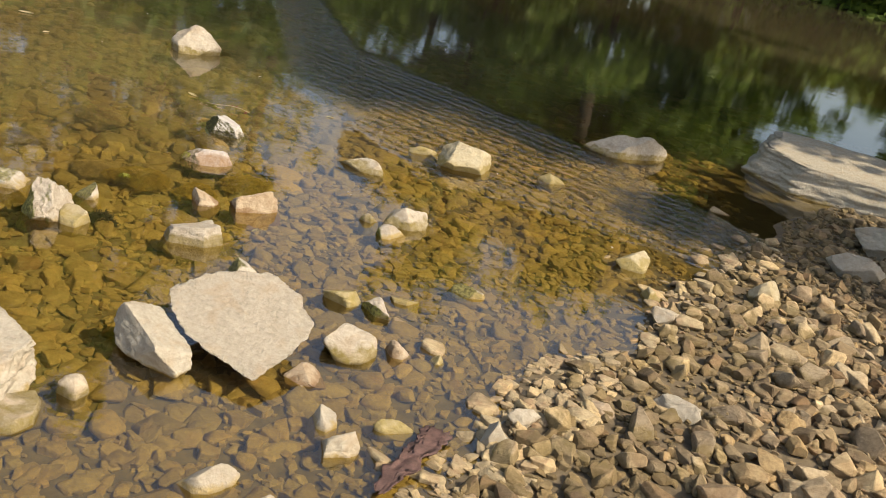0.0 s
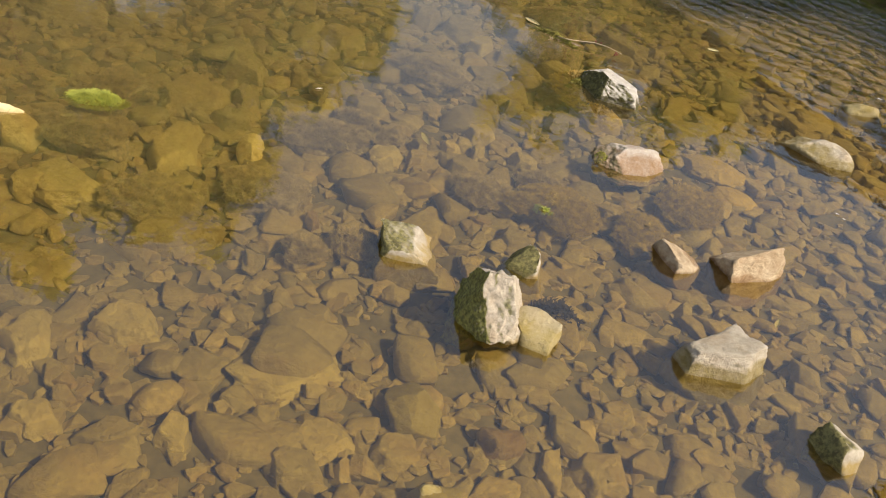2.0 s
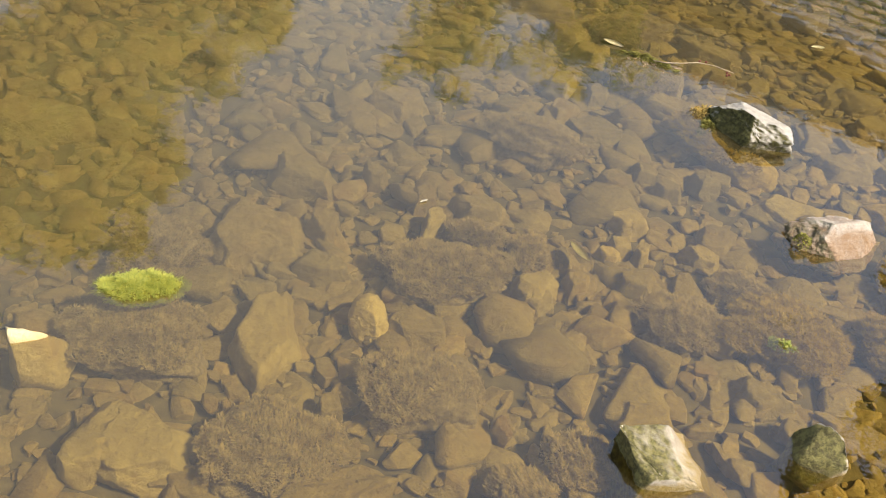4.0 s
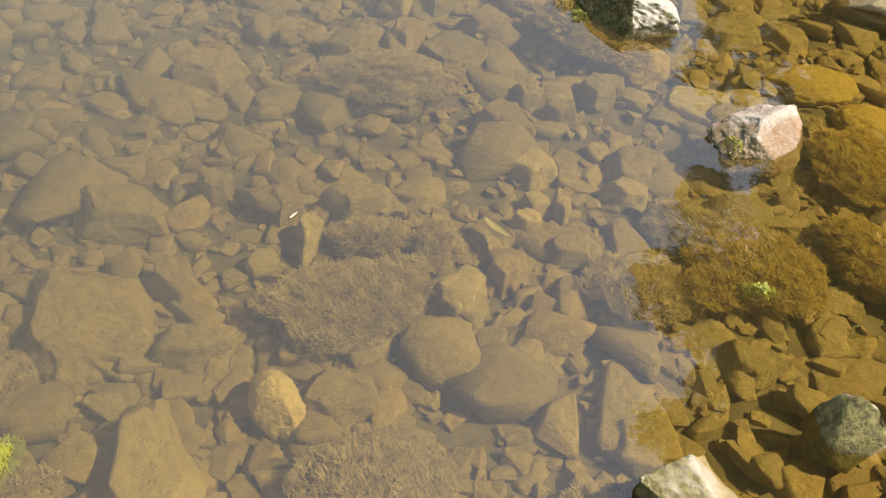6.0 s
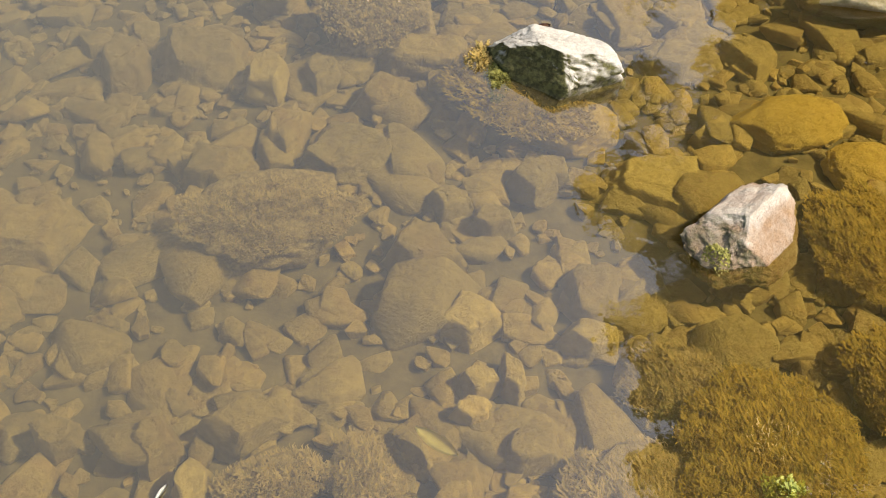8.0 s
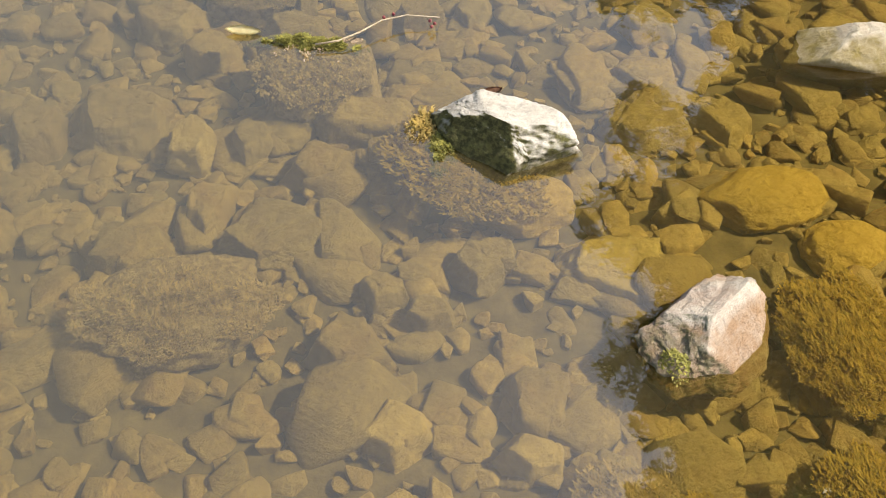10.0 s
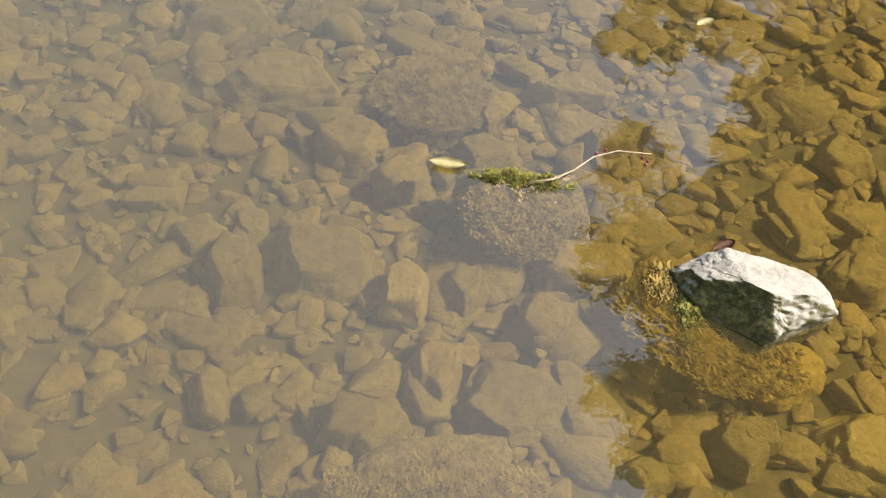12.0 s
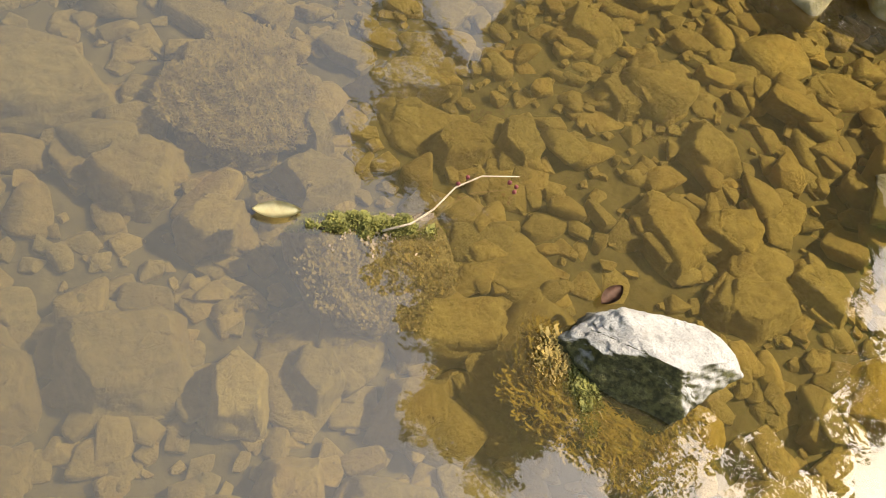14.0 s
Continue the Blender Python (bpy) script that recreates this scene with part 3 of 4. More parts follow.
sunk(-1.86, 4.74, 0.1, 0.1, -16)
sunk(-1.72, 4.72, 0.17, 0.12, -16)
sunk(-1.47, 4.44, 0.1, 0.1, -16)
sunk(-1.31, 4.47, 0.13, 0.1, -17)
sunk(-2, 4.83, 0.1, 0.08, -16)
sunk(-0.5, 5.2, 0.22, 0.18, -13)
sunk(-1.5, 5.67, 0.23, 0.21, -19)
sunk(-1.67, 5.74, 0.13, 0.2, -25)
sunk(-1.18, 5.37, 0.16, 0.14, -20)
sunk(-1.41, 5.36, 0.12, 0.19, -20)
sunk(-1.55, 5.3, 0.14, 0.12, 10)
sunk(-1.18, 5.02, 0.11, 0.09, -21)
sunk(-0.4, 5.32, 0.16, 0.18, -19)
sunk(-0.34, 5.14, 0.18, 0.18, -19)
sunk(-0.96, 5, 0.12, 0.1, -40)
sunk(-1.13, 4.94, 0.12, 0.09, -21)
sunk(-1.4, 6.25, 0.36, 0.21, -27)
sunk(-1, 5.92, 0.07, 0.11, -28)
sunk(-1.26, 5.83, 0.14, 0.14, -28)
sunk(-1.33, 6, 0.2, 0.17, -28)
sunk(-1.05, 5.82, 0.18, 0.12, -28)
sunk(-0.77, 5.97, 0.22, 0.13, -27)
sunk(-0.76, 5.78, 0.13, 0.13, -28)
sunk(-0.64, 5.72, 0.13, 0.13, -10)
sunk(-0.53, 5.4, 0.16, 0.22, -28)
sunk(-0.4, 5.32, 0.16, 0.18, -28)
sunk(-0.51, 5.22, 0.18, 0.13, -28)
sunk(-0.27, 5.51, 0.15, 0.18, -27)
sunk(-1.03, 5.46, 0.23, 0.15, -29)
sunk(-1.28, 5.51, 0.1, 0.15, -28)
sunk(-0.27, 5.9, 0.17, 0.17, -26)
sunk(-0.32, 5.71, 0.14, 0.17, -27)
sunk(-1.56, 3.33, 0.27, 0.24, 22, mat=TANSTONE, label="pale tan flat stone on the creek bed")
sunk(-1.42, 3.16, 0.19, 0.17, 20, mat=TANSTONE, label="pale tan flat stone on the creek bed")
sunk(-1.26, 3.17, 0.14, 0.14, 20)
sunk(-1.02, 3.5, 0.18, 0.12, 21)
sunk(-1.55, 3.16, 0.08, 0.12, 20)
sunk(-2.01, 3.01, 0.13, 0.1, 20, mat=TANSTONE, label="pale tan flat stone on the creek bed")
sunk(-1.84, 3.02, 0.16, 0.11, 20)
sunk(-1.73, 3.06, 0.09, 0.14, 20, mat=TANSTONE, label="pale tan flat stone on the creek bed")
sunk(-1.45, 3.05, 0.15, 0.12, 20)
sunk(-0.78, 3.28, 0.18, 0.15, 19)
sunk(-1.02, 3.13, 0.18, 0.1, 19)
sunk(-1.98, 3.33, 0.19, 0.16, 23, mat=TANSTONE, label="pale tan flat stone on the creek bed")
sunk(-0.9, 3.24, 0.08, 0.15, 19)
sunk(-2.15, 3.21, 0.15, 0.19, 23, mat=TANSTONE, label="pale tan flat stone on the creek bed")
sunk(-2.02, 3.71, 0.3, 0.12, 26)
sunk(-1.95, 5.3, 0.2, 0.16, 20)
sunk(-2.2, 4.8, 0.22, 0.16, -20)
sunk(-2.98, 4.92, 0.35, 0.22, 0)
sunk(-1.45, 6.55, 0.24, 0.16, 0)
sunk(-1.15, 6.55, 0.3, 0.16, 15)
sunk(-2.19, 4.17, 0.16, 0.34, 3, mat=TANSTONE, label="pale tan flat stone on the creek bed")
sunk(-2.4, 3.82, 0.28, 0.18, 0, mat=TANSTONE, label="pale tan flat stone on the creek bed")
sunk(-2.48, 3.78, 0.12, 0.1, 10, mat=TANSTONE, label="pale tan flat stone on the creek bed")
sunk(-1.38, 5.56, 0.12, 0.16, -40, mat=TANSTONE, label="pale tan flat stone on the creek bed")
sunk(-1.57, 4.41, 0.12, 0.17, -17, mat=TANSTONE, label="pale tan flat stone on the creek bed")
sunk(-0.78, 4.88, 0.27, 0.21, -16, mat=TANSTONE, label="pale tan flat stone on the creek bed")
sunk(-1.11, 4.61, 0.13, 0.1, -25, mat=TANSTONE, label="pale tan flat stone on the creek bed")
sunk(-1.27, 4.75, 0.14, 0.13, -15, mat=TANSTONE, label="pale tan flat stone on the creek bed")
sunk(-1.32, 4.62, 0.08, 0.09, -16, mat=TANSTONE, label="pale tan flat stone on the creek bed")
sunk(-1.27, 4.6, 0.06, 0.1, -16, mat=TANSTONE, label="pale tan flat stone on the creek bed")
sunk(-1.83, 4.64, 0.07, 0.14, -17, mat=TANSTONE, label="pale tan flat stone on the creek bed")
sunk(-1.37, 4.57, 0.09, 0.06, -16, mat=TANSTONE, label="pale tan flat stone on the creek bed")

# ---- the mossy sunken rock with its twig and leaf ----
rock("mossy_sunken_rock", "algae-coated block with a mossy edge at the surface", -1.095, 5.60, 0.30, 0.24, -0.012, FUZZSTONE, -28, 12, 0, 5, cuts=3, blunt=0.95, flat_top=0.6, ball=1.6, sides=((95, 0.7), (200, 0.72), (250, 0.8), (300, 0.62), (10, 0.8)), thick=0.11)


# ---- growth, leaves and litter ----
def strands(name, label, x, y, w, d, z, count, length, mat, turn=0, seed=1, droop=0.5, width=0.0022, hump=0.03, category="algae", tip=0):
    """A mat of algae: bent threads, thick in the middle, over a low hump."""
    rng = random.Random(seed * 31 + 7)
    verts, faces = [], []
    for _ in range(count):
        r, a = math.sqrt(rng.random()), rng.uniform(0, 2 * math.pi)
        edge = 1 + 0.35 * noise.noise((math.cos(a) * 1.7 + seed, math.sin(a) * 1.7, seed * 0.7))
        px, py = r * math.cos(a) * w / 2 * edge, r * math.sin(a) * d / 2 * edge
        pz = hump * (1 - r * r) + 0.011 * noise.noise((px * 42, py * 42, seed))
        way = rng.uniform(0, 2 * math.pi)
        size = length * rng.uniform(0.5, 1.3) * (1.15 - 0.5 * r)
        dx, dy = math.cos(way), math.sin(way)
        ox, oy = -dy * width * rng.uniform(0.6, 1.5), dx * width
        k = len(verts)
        for step, f in ((0.0, 1.0), (0.4, 0.9), (0.75, 0.7), (1.0, 0.25)):
            sx = px + dx * size * droop * step + 0.15 * size * math.sin(step * 5 + way)
            sy = py + dy * size * droop * step + 0.15 * size * math.cos(step * 4 + way * 2)
            sz = pz + size * (step - 0.45 * step * step) * (1.2 - droop)
            verts += [(sx - ox * f, sy - oy * f, sz), (sx + ox * f, sy + oy * f, sz)]
        faces += [(k + j, k + j + 1, k + j + 3, k + j + 2) for j in (0, 2, 4)]
    me = bpy.data.meshes.new(name)
    me.from_pydata(verts, [], faces)
    me.materials.append(mat)
    ob = new(name, me)
    ob.matrix_world = pose(x, y, z, tip, 0, turn)
    return tagged(ob, label, category, kind="stuff")


def algae_stone(x, y, w, d, top, turn, seed, golden=False):
    rock("algae_stone", "sunken stone under golden brown algae" if golden else "sunken stone under a fuzzy coat of algae", x, y, w * 0.98, d * 0.98, top, GOLDSTONE if golden else FUZZSTONE, turn,
         0, 0, 5, cuts=7, flat_top=0.8, rough=0.10, category="stone")
    strands("algae_mat", "fuzzy golden thread algae on a sunken stone" if golden else "fuzzy brown thread algae on a sunken stone", x, y, w, d, top - 0.026, int(w * d * 130000), 0.022, GOLD_ALGAE if golden else ALGAE, turn, seed,
            hump=0.027, droop=0.65, width=0.0011)


algae_stone(-1.80, 4.42, 0.33, 0.22, -0.03, 4, 3)
algae_stone(-1.85, 4.02, 0.25, 0.22, -0.03, 0, 4)
algae_stone(-2.49, 4.38, 0.23, 0.21, -0.03, 4, 5)
algae_stone(-2.46, 4.09, 0.32, 0.19, -0.035, 2, 16)
algae_stone(-2.13, 3.83, 0.30, 0.23, -0.04, 1, 10)
algae_stone(-1.52, 3.86, 0.15, 0.13, -0.03, 0, 6)
algae_stone(-1.65, 3.77, 0.13, 0.12, -0.03, 20, 7)
algae_stone(-1.22, 4.32, 0.22, 0.19, -0.03, -10, 8)
algae_stone(-1.03, 4.47, 0.20, 0.14, -0.04, 4, 17)
algae_stone(-1.55, 5.12, 0.33, 0.22, -0.03, -17, 11)
algae_stone(-1.71, 4.59, 0.17, 0.10, -0.045, -16, 18)
algae_stone(-1.58, 4.54, 0.12, 0.15, -0.045, -17, 19)
algae_stone(-1.08, 6.06, 0.30, 0.32, -0.035, -27, 15)
algae_stone(-0.98, 4.30, 0.32, 0.24, -0.010, -17, 12, True)
algae_stone(-0.69, 4.28, 0.18, 0.24, -0.012, -16, 13, True)
algae_stone(-0.52, 4.56, 0.24, 0.30, -0.025, -15, 14, True)
strands("algae_mat", "fuzzy brown algae on the mossy sunken rock", -1.11, 5.575, 0.26, 0.17, -0.026, 1500, 0.014, ALGAE, -28, 21, hump=0.012, tip=14)
strands("algae_mat", "pale green algae skirt round a black mossy rock", -0.97, 5.31, 0.12, 0.16, -0.03, 900, 0.03, GOLD_ALGAE, -30, 22)
strands("algae_mat", "golden algae on the stone beneath the mossy rock", -0.90, 5.10, 0.22, 0.14, -0.03, 1200, 0.018, GOLD_ALGAE, -10, 23, hump=0.01)
strands("algae_mat", "golden algae trailing round the black mossy rock", -0.975, 5.22, 0.15, 0.30, -0.032, 2200, 0.028, GOLD_ALGAE, 12, 29, hump=0.022, droop=0.8, width=0.0016)
strands("moss", "short olive moss on the red rock's shaded corner", -0.85, 4.62, 0.05, 0.06, 0.012, 260, 0.010, MOSS, 0, 31, hump=0.02, category="moss")
strands("green_algae", "bright green algae clump breaking the surface", -2.46, 4.17, 0.21, 0.10, -0.012, 4200, 0.020, GREEN_ALGAE, 12, 24, hump=0.028, droop=0.8, width=0.0010)
strands("green_algae", "small green algae tuft at the surface", -1.02, 4.22, 0.07, 0.04, -0.012, 240, 0.016, GREEN_ALGAE, -30, 25, hump=0.012)
strands("moss", "bright moss ridge along the sunken rock's edge", -1.075, 5.66, 0.26, 0.06, -0.012, 3200, 0.012, MOSS, -31, 27, hump=0.020, category="moss")
strands("moss", "olive moss on the black rock's shaded foot", -0.955, 5.25, 0.07, 0.16, -0.012, 1500, 0.014, MOSS, -30, 28, hump=0.014, category="moss")
strands("water_weed", "dark purple weed tuft under the water", -0.94, 3.77, 0.15, 0.07, -0.06, 350, 0.04, PURPLE_WEED, 0, 30, width=0.004, category="weed")


def tube(points, radii, sides=6):
    bm = bmesh.new()
    rings = []
    for k, p in enumerate(points):
        p = Vector(p)
        ahead = (Vector(points[min(k + 1, len(points) - 1)]) - Vector(points[max(k - 1, 0)])).normalized()
        u = ahead.orthogonal().normalized()
        v = ahead.cross(u)
        rings.append([bm.verts.new(p + (u * math.cos(a) + v * math.sin(a)) * radii[k]) for a in [2 * math.pi * j / sides for j in range(sides)]])
    for a, b in zip(rings, rings[1:]):
        for j in range(sides):
            bm.faces.new((a[j], a[(j + 1) % sides], b[(j + 1) % sides], b[j]))
    bm.faces.new(rings[0][::-1])
    bm.faces.new(rings[-1])
    return bm


def blob(x, y, z, r, seed=1):
    bm = bmesh.new()
    bmesh.ops.create_icosphere(bm, subdivisions=2, radius=r, matrix=Matrix.Translation((x, y, z)))
    for v in bm.verts:
        v.co += Vector((1, 1, 0.6)) * 0.3 * r * noise.noise(v.co * 300 + Vector((seed, 0, 0)))
    return bm


def leaf_blade(length, width, curl=0.15, thick=0.0006):
    bm = bmesh.new()
    rows = []
    for k in range(9):
        f = k / 8
        half = width / 2 * math.sin(math.pi * min(1, f * 0.96 + 0.02)) ** 0.75
        z = curl * length * (f - 0.5) ** 2
        rows.append([bm.verts.new((length * (f - 0.5), s * half, z + abs(s) * half * 0.25)) for s in (-1, 0, 1)])
    for a, b in zip(rows, rows[1:]):
        for j in (0, 1):
            bm.faces.new((a[j], b[j], b[j + 1], a[j + 1]))
    bmesh.ops.solidify(bm, geom=bm.faces[:], thickness=thick)
    return bm


twig = tagged(new("twig"), "thin pale twig with red buds lying on moss", "twig")
twig.matrix_world = pose(-1.075, 5.635, 0.014, 0, 0, -6)
part("stem", tube([(0, 0, 0), (0.05, -0.008, 0.004), (0.10, 0.0, 0.009), (0.16, 0.024, 0.012), (0.22, 0.028, 0.010), (0.29, 0.004, 0.005)], [0.0022, 0.0021, 0.0019, 0.0017, 0.0014, 0.0010]), TWIG, twig)
for k, (bx, by, bz) in enumerate(((0.165, 0.026, 0.017), (0.19, 0.032, 0.016), (0.265, 0.0, 0.004), (0.272, -0.012, 0.003), (0.262, -0.02, 0.002))):
    part("bud", blob(bx, by, bz, 0.0042, k), BUD, twig, "dark red bud")
fallen = new("fallen_leaf", mesh_of(leaf_blade(0.08, 0.034), "fallen_leaf", PALE_LEAF))
fallen.matrix_world = pose(-1.20, 5.755, 0.005, 3, 3, -28)
tagged(fallen, "pale yellow leaf stuck to the mossy rock", "leaf")
for lx, ly, lz, ll, lw, lr, lm, lt in (
        (-0.80, 5.34, 0.008, 0.06, 0.028, 5, BROWN_LEAF, "curled brown leaf beside the black mossy rock"),
        (-1.455, 4.53, -0.04, 0.085, 0.028, -62, PALE_LEAF, "pale leaf lying under the water"),
        (-0.34, 5.99, 0.002, 0.06, 0.03, 10, PALE_LEAF, "pale leaf floating on the water"),
        (-2.84, 6.83, 0.003, 0.11, 0.06, 10, PALE_LEAF, "yellow leaf floating on calm water"),
        (-0.30, 3.95, -0.01, 0.05, 0.016, 70, PALE_LEAF, "pale leaf hanging under the wedge rock"),
        (-2.49, 6.43, 0.003, 0.06, 0.03, 70, PALE_LEAF, "yellow leaf floating on the creek")):
    ob = new("floating_leaf", mesh_of(leaf_blade(ll, lw), "floating_leaf", lm))
    ob.matrix_world = pose(lx, ly, lz, 0, 0, lr)
    tagged(ob, lt, "leaf")
rng = random.Random(5)
for k in range(26):
    fx, fy = rng.uniform(-2.4, 1.8), rng.uniform(4.6, 11.0)
    ob = new("foam_fleck", mesh_of(leaf_blade(rng.uniform(0.012, 0.03), rng.uniform(0.006, 0.014)), "foam_fleck", FOAM))
    ob.matrix_world = pose(fx, fy, 0.003, 0, 0, rng.uniform(0, 180))
    tagged(ob, "tiny white fleck drifting on the water", "fleck", "drifting flecks")


def bark_piece():
    bm = bmesh.new()
    bmesh.ops.create_grid(bm, x_segments=60, y_segments=14, size=0.5)
    for v in bm.verts:
        x, y = v.co.x, v.co.y
        side = 3.0 if y > 0 else 9.0
        ragged = 0.75 + 0.5 * x + 0.5 * noise.noise((x * 6, side, 1.0)) + 0.3 * noise.noise((x * 19, side, 5.0))
        v.co = Vector((x * 0.40 + 0.03 * noise.noise((y * 9, x * 2, 6)), y * 0.10 * ragged, 0.006 * noise.noise((x * 7, y * 3, 2)) + 0.004 * noise.noise((x * 3, y * 14, 8))))
    bmesh.ops.solidify(bm, geom=bm.faces[:], thickness=0.004)
    ob = new("driftwood_bark", mesh_of(bm, "driftwood_bark", DRIFT))
    ob.matrix_world = pose(0.585, 2.49, 0.022, 0, 0, 67)
    tagged(ob, "wet reddish strip of bark at the waterline", "driftwood")


bark_piece()


# ---- trees and bridge round the creek, which show in the water; one added for shade ----
def tree(x, y, height, spread, seed, leaves=5000, low=0.25, lean=(0, 0), leaf=0.30, limbs=13, name="tree", label="tall leafy broadleaf tree on the creek bank"):
    rng = random.Random(seed)
    base = ground_z(x, y) - 0.1
    top = tagged(new(name), label, "tree")
    top.matrix_world = pose(x, y, base)
    spine = [(lean[0] * f * f * height + 0.12 * height * 0.2 * math.sin(f * 4 + seed), lean[1] * f * f * height, height * 0.92 * f) for f in [k / 7 for k in range(8)]]
    part("trunk", tube(spine, [0.028 * height * (1 - 0.88 * k / 7) + 0.02 for k in range(8)], 9), BARK, top)
    tips = []
    for k in range(limbs):
        f = low + (0.93 - low) * k / (limbs - 1)
        i = min(int(f * 7), 6)
        start = Vector(spine[i]).lerp(Vector(spine[i + 1]), f * 7 - i)
        a = k * 2.4 + rng.uniform(-0.4, 0.4)
        reach = spread * (1.05 - 0.75 * max(0, f - 0.45) / 0.55) * rng.uniform(0.7, 1.1)
        end = start + Vector((math.cos(a) * reach, math.sin(a) * reach, reach * rng.uniform(0.15, 0.5)))
        mid = start.lerp(end, 0.5) + Vector((0, 0, -0.06 * reach))
        part("limb", tube([start, mid, end], [0.009 * height * (1.2 - f), 0.005 * height * (1.2 - f), 0.012], 6), BARK, top)
        tips += [start.lerp(end, g) + Vector((0, 0, 0.05 * reach)) for g in (0.35, 0.6, 0.8, 1.0)]
    tips.append(Vector(spine[-1]))
    clumps = []
    for tip in tips:
        for _ in range(3):
            clumps.append((tip + Vector((rng.gauss(0, 1), rng.gauss(0, 1), rng.gauss(0, 0.7))) * spread * 0.14, spread * rng.uniform(0.10, 0.24)))
    verts, faces = [], []
    for _ in range(leaves):
        c, r = clumps[rng.randrange(len(clumps))]
        d = Vector((rng.gauss(0, 1), rng.gauss(0, 1), rng.gauss(0, 0.75))).normalized() * r * rng.random() ** 0.4
        p = c + d
        u = Vector((rng.gauss(0, 1), rng.gauss(0, 1), rng.gauss(0, 0.5))).normalized()
        v = u.orthogonal().normalized()
        v.rotate(Matrix.Rotation(rng.uniform(0, 6.28), 3, u))
        size = leaf * rng.uniform(0.6, 1.3)
        k = len(verts)
        verts += [p - u * size / 2, p + v * size * 0.28, p + u * size / 2, p - v * size * 0.28]
        faces.append((k, k + 1, k + 2, k + 3))
    me = bpy.data.meshes.new("crown")
    me.from_pydata(verts, [], faces)
    me.materials.append(LEAF)
    crown = new("crown", me)
    crown.parent = top
    return top


tree(9.2, 10.0, 19.5, 4.0, 11, 18000, low=0.10, leaf=0.34)
tree(10.3, 6.4, 17.0, 3.5, 12, 16000, low=0.10, leaf=0.34)
tree(5.95, 7.8, 14.6, 2.2, 19, 52000, low=0.33, leaf=0.19, limbs=34)
tree(-7.6, 36.0, 15.5, 3.2, 63, 1700, low=0.3, leaf=0.4)
tree(4.85, 8.4, 7.2, 1.15, 22, 17000, low=0.38, leaf=0.18, limbs=22, label="young leafy tree leaning out from the creek bank")
# out-of-view tree, added so that its crown shades the gravel by the slab
tree(8.2, 3.6, 6.6, 1.7, 21, 9000, low=0.35, leaf=0.2)
tree(8.2, 6.6, 13.0, 2.4, 20, 6000, low=0.16, leaf=0.28)
tree(15.0, 11.0, 20.0, 4.6, 13, 9000, low=0.10, leaf=0.4)
tree(14.0, 7.5, 18.0, 5.0, 14, 7000, low=0.10, leaf=0.4)
tree(-13.5, 13.0, 13.5, 4.6, 15, 13000, low=0.08, leaf=0.36)
tree(-10.5, 20.0, 13.0, 4.6, 16, 12000, low=0.08, leaf=0.36)
tree(-10.0, 26.0, 18.5, 4.8, 17, 14000, low=0.08, leaf=0.4)
tree(-13.0, 6.0, 12.0, 4.2, 23, 9000, low=0.08, leaf=0.36)
tree(-10.5, 15.5, 11.5, 3.6, 24, 9000, low=0.08, leaf=0.34)
for tx, ty, th, ts, tseed in ((-3, 64, 15, 7, 31), (4, 65, 26, 8, 32), (13, 66, 21, 8, 33), (21, 65, 6.5, 5, 34), (29, 64, 4.5, 4.5, 35), (37, 66, 5, 4.5, 36), (-24, 62, 24, 8, 37), (24, 40, 6, 4, 38)):
    tree(tx, ty, th, ts, tseed, 5200, low=0.05, leaf=0.75, name="far_tree", label="leafy tree on the far bank upstream")


for tx, ty, th, ts, tseed in ((-12.5, 36, 23, 5, 51), (-5.5, 34.5, 8.0, 4, 52), (0.8, 32.5, 15.5, 4.2, 53), (4.8, 30.5, 13.0, 4, 54), (8, 28.5, 5.0, 3.2, 55), (11, 27, 2.0, 2.2, 56), (14, 25.5, 1.8, 2.2, 57), (17, 23.5, 1.9, 2.2, 58), (2, 31, 5, 3.4, 59), (-3, 33, 5, 3.4, 60), (20, 21, 4, 3, 61), (23, 19, 6, 3.4, 62)):
    tree(tx * 1.45, ty * 1.45, th * 1.45, ts * 1.45, tseed, 5200, low=0.03, leaf=0.55, name="bank_tree", label="low leafy tree overhanging the far bank")


def undergrowth():
    """Low leafy growth that covers the far bank down to the water."""
    rng = random.Random(9)
    verts, faces = [], []
    for _ in range(15000):
        along, back = rng.uniform(-24, 26), rng.random() ** 1.4 * 7
        x, y = 20.3 + 1.25 * along + 0.53 * back, 32.6 - 0.78 * along + 0.85 * back
        lump = 0.25 + 1.1 * max(0.0, 0.5 + noise.noise((x * 0.5, y * 0.5, 4)))
        p = Vector((x, y, ground_z(x, y) + lump * rng.random()))
        u = Vector((rng.gauss(0, 1), rng.gauss(0, 1), rng.gauss(0, 0.6))).normalized()
        v = u.orthogonal().normalized()
        size = rng.uniform(0.2, 0.55)
        k = len(verts)
        verts += [p - u * size / 2, p + v * size * 0.3, p + u * size / 2, p - v * size * 0.3]
        faces.append((k, k + 1, k + 2, k + 3))
    me = bpy.data.meshes.new("undergrowth")
    me.from_pydata(verts, [], faces)
    me.materials.append(LEAF)
    tagged(new("undergrowth", me), "bright green low growth covering the far bank", "undergrowth", kind="stuff")


undergrowth()


def box(bm, x0, x1, y0, y1, z0, z1):
    v = [bm.verts.new((x, y, z)) for z in (z0, z1) for y in (y0, y1) for x in (x0, x1)]
    for q in ((0, 2, 3, 1), (4, 5, 7, 6), (0, 1, 5, 4), (2, 6, 7, 3), (0, 4, 6, 2), (1, 3, 7, 5)):
        bm.faces.new([v[i] for i in q])
    return bm


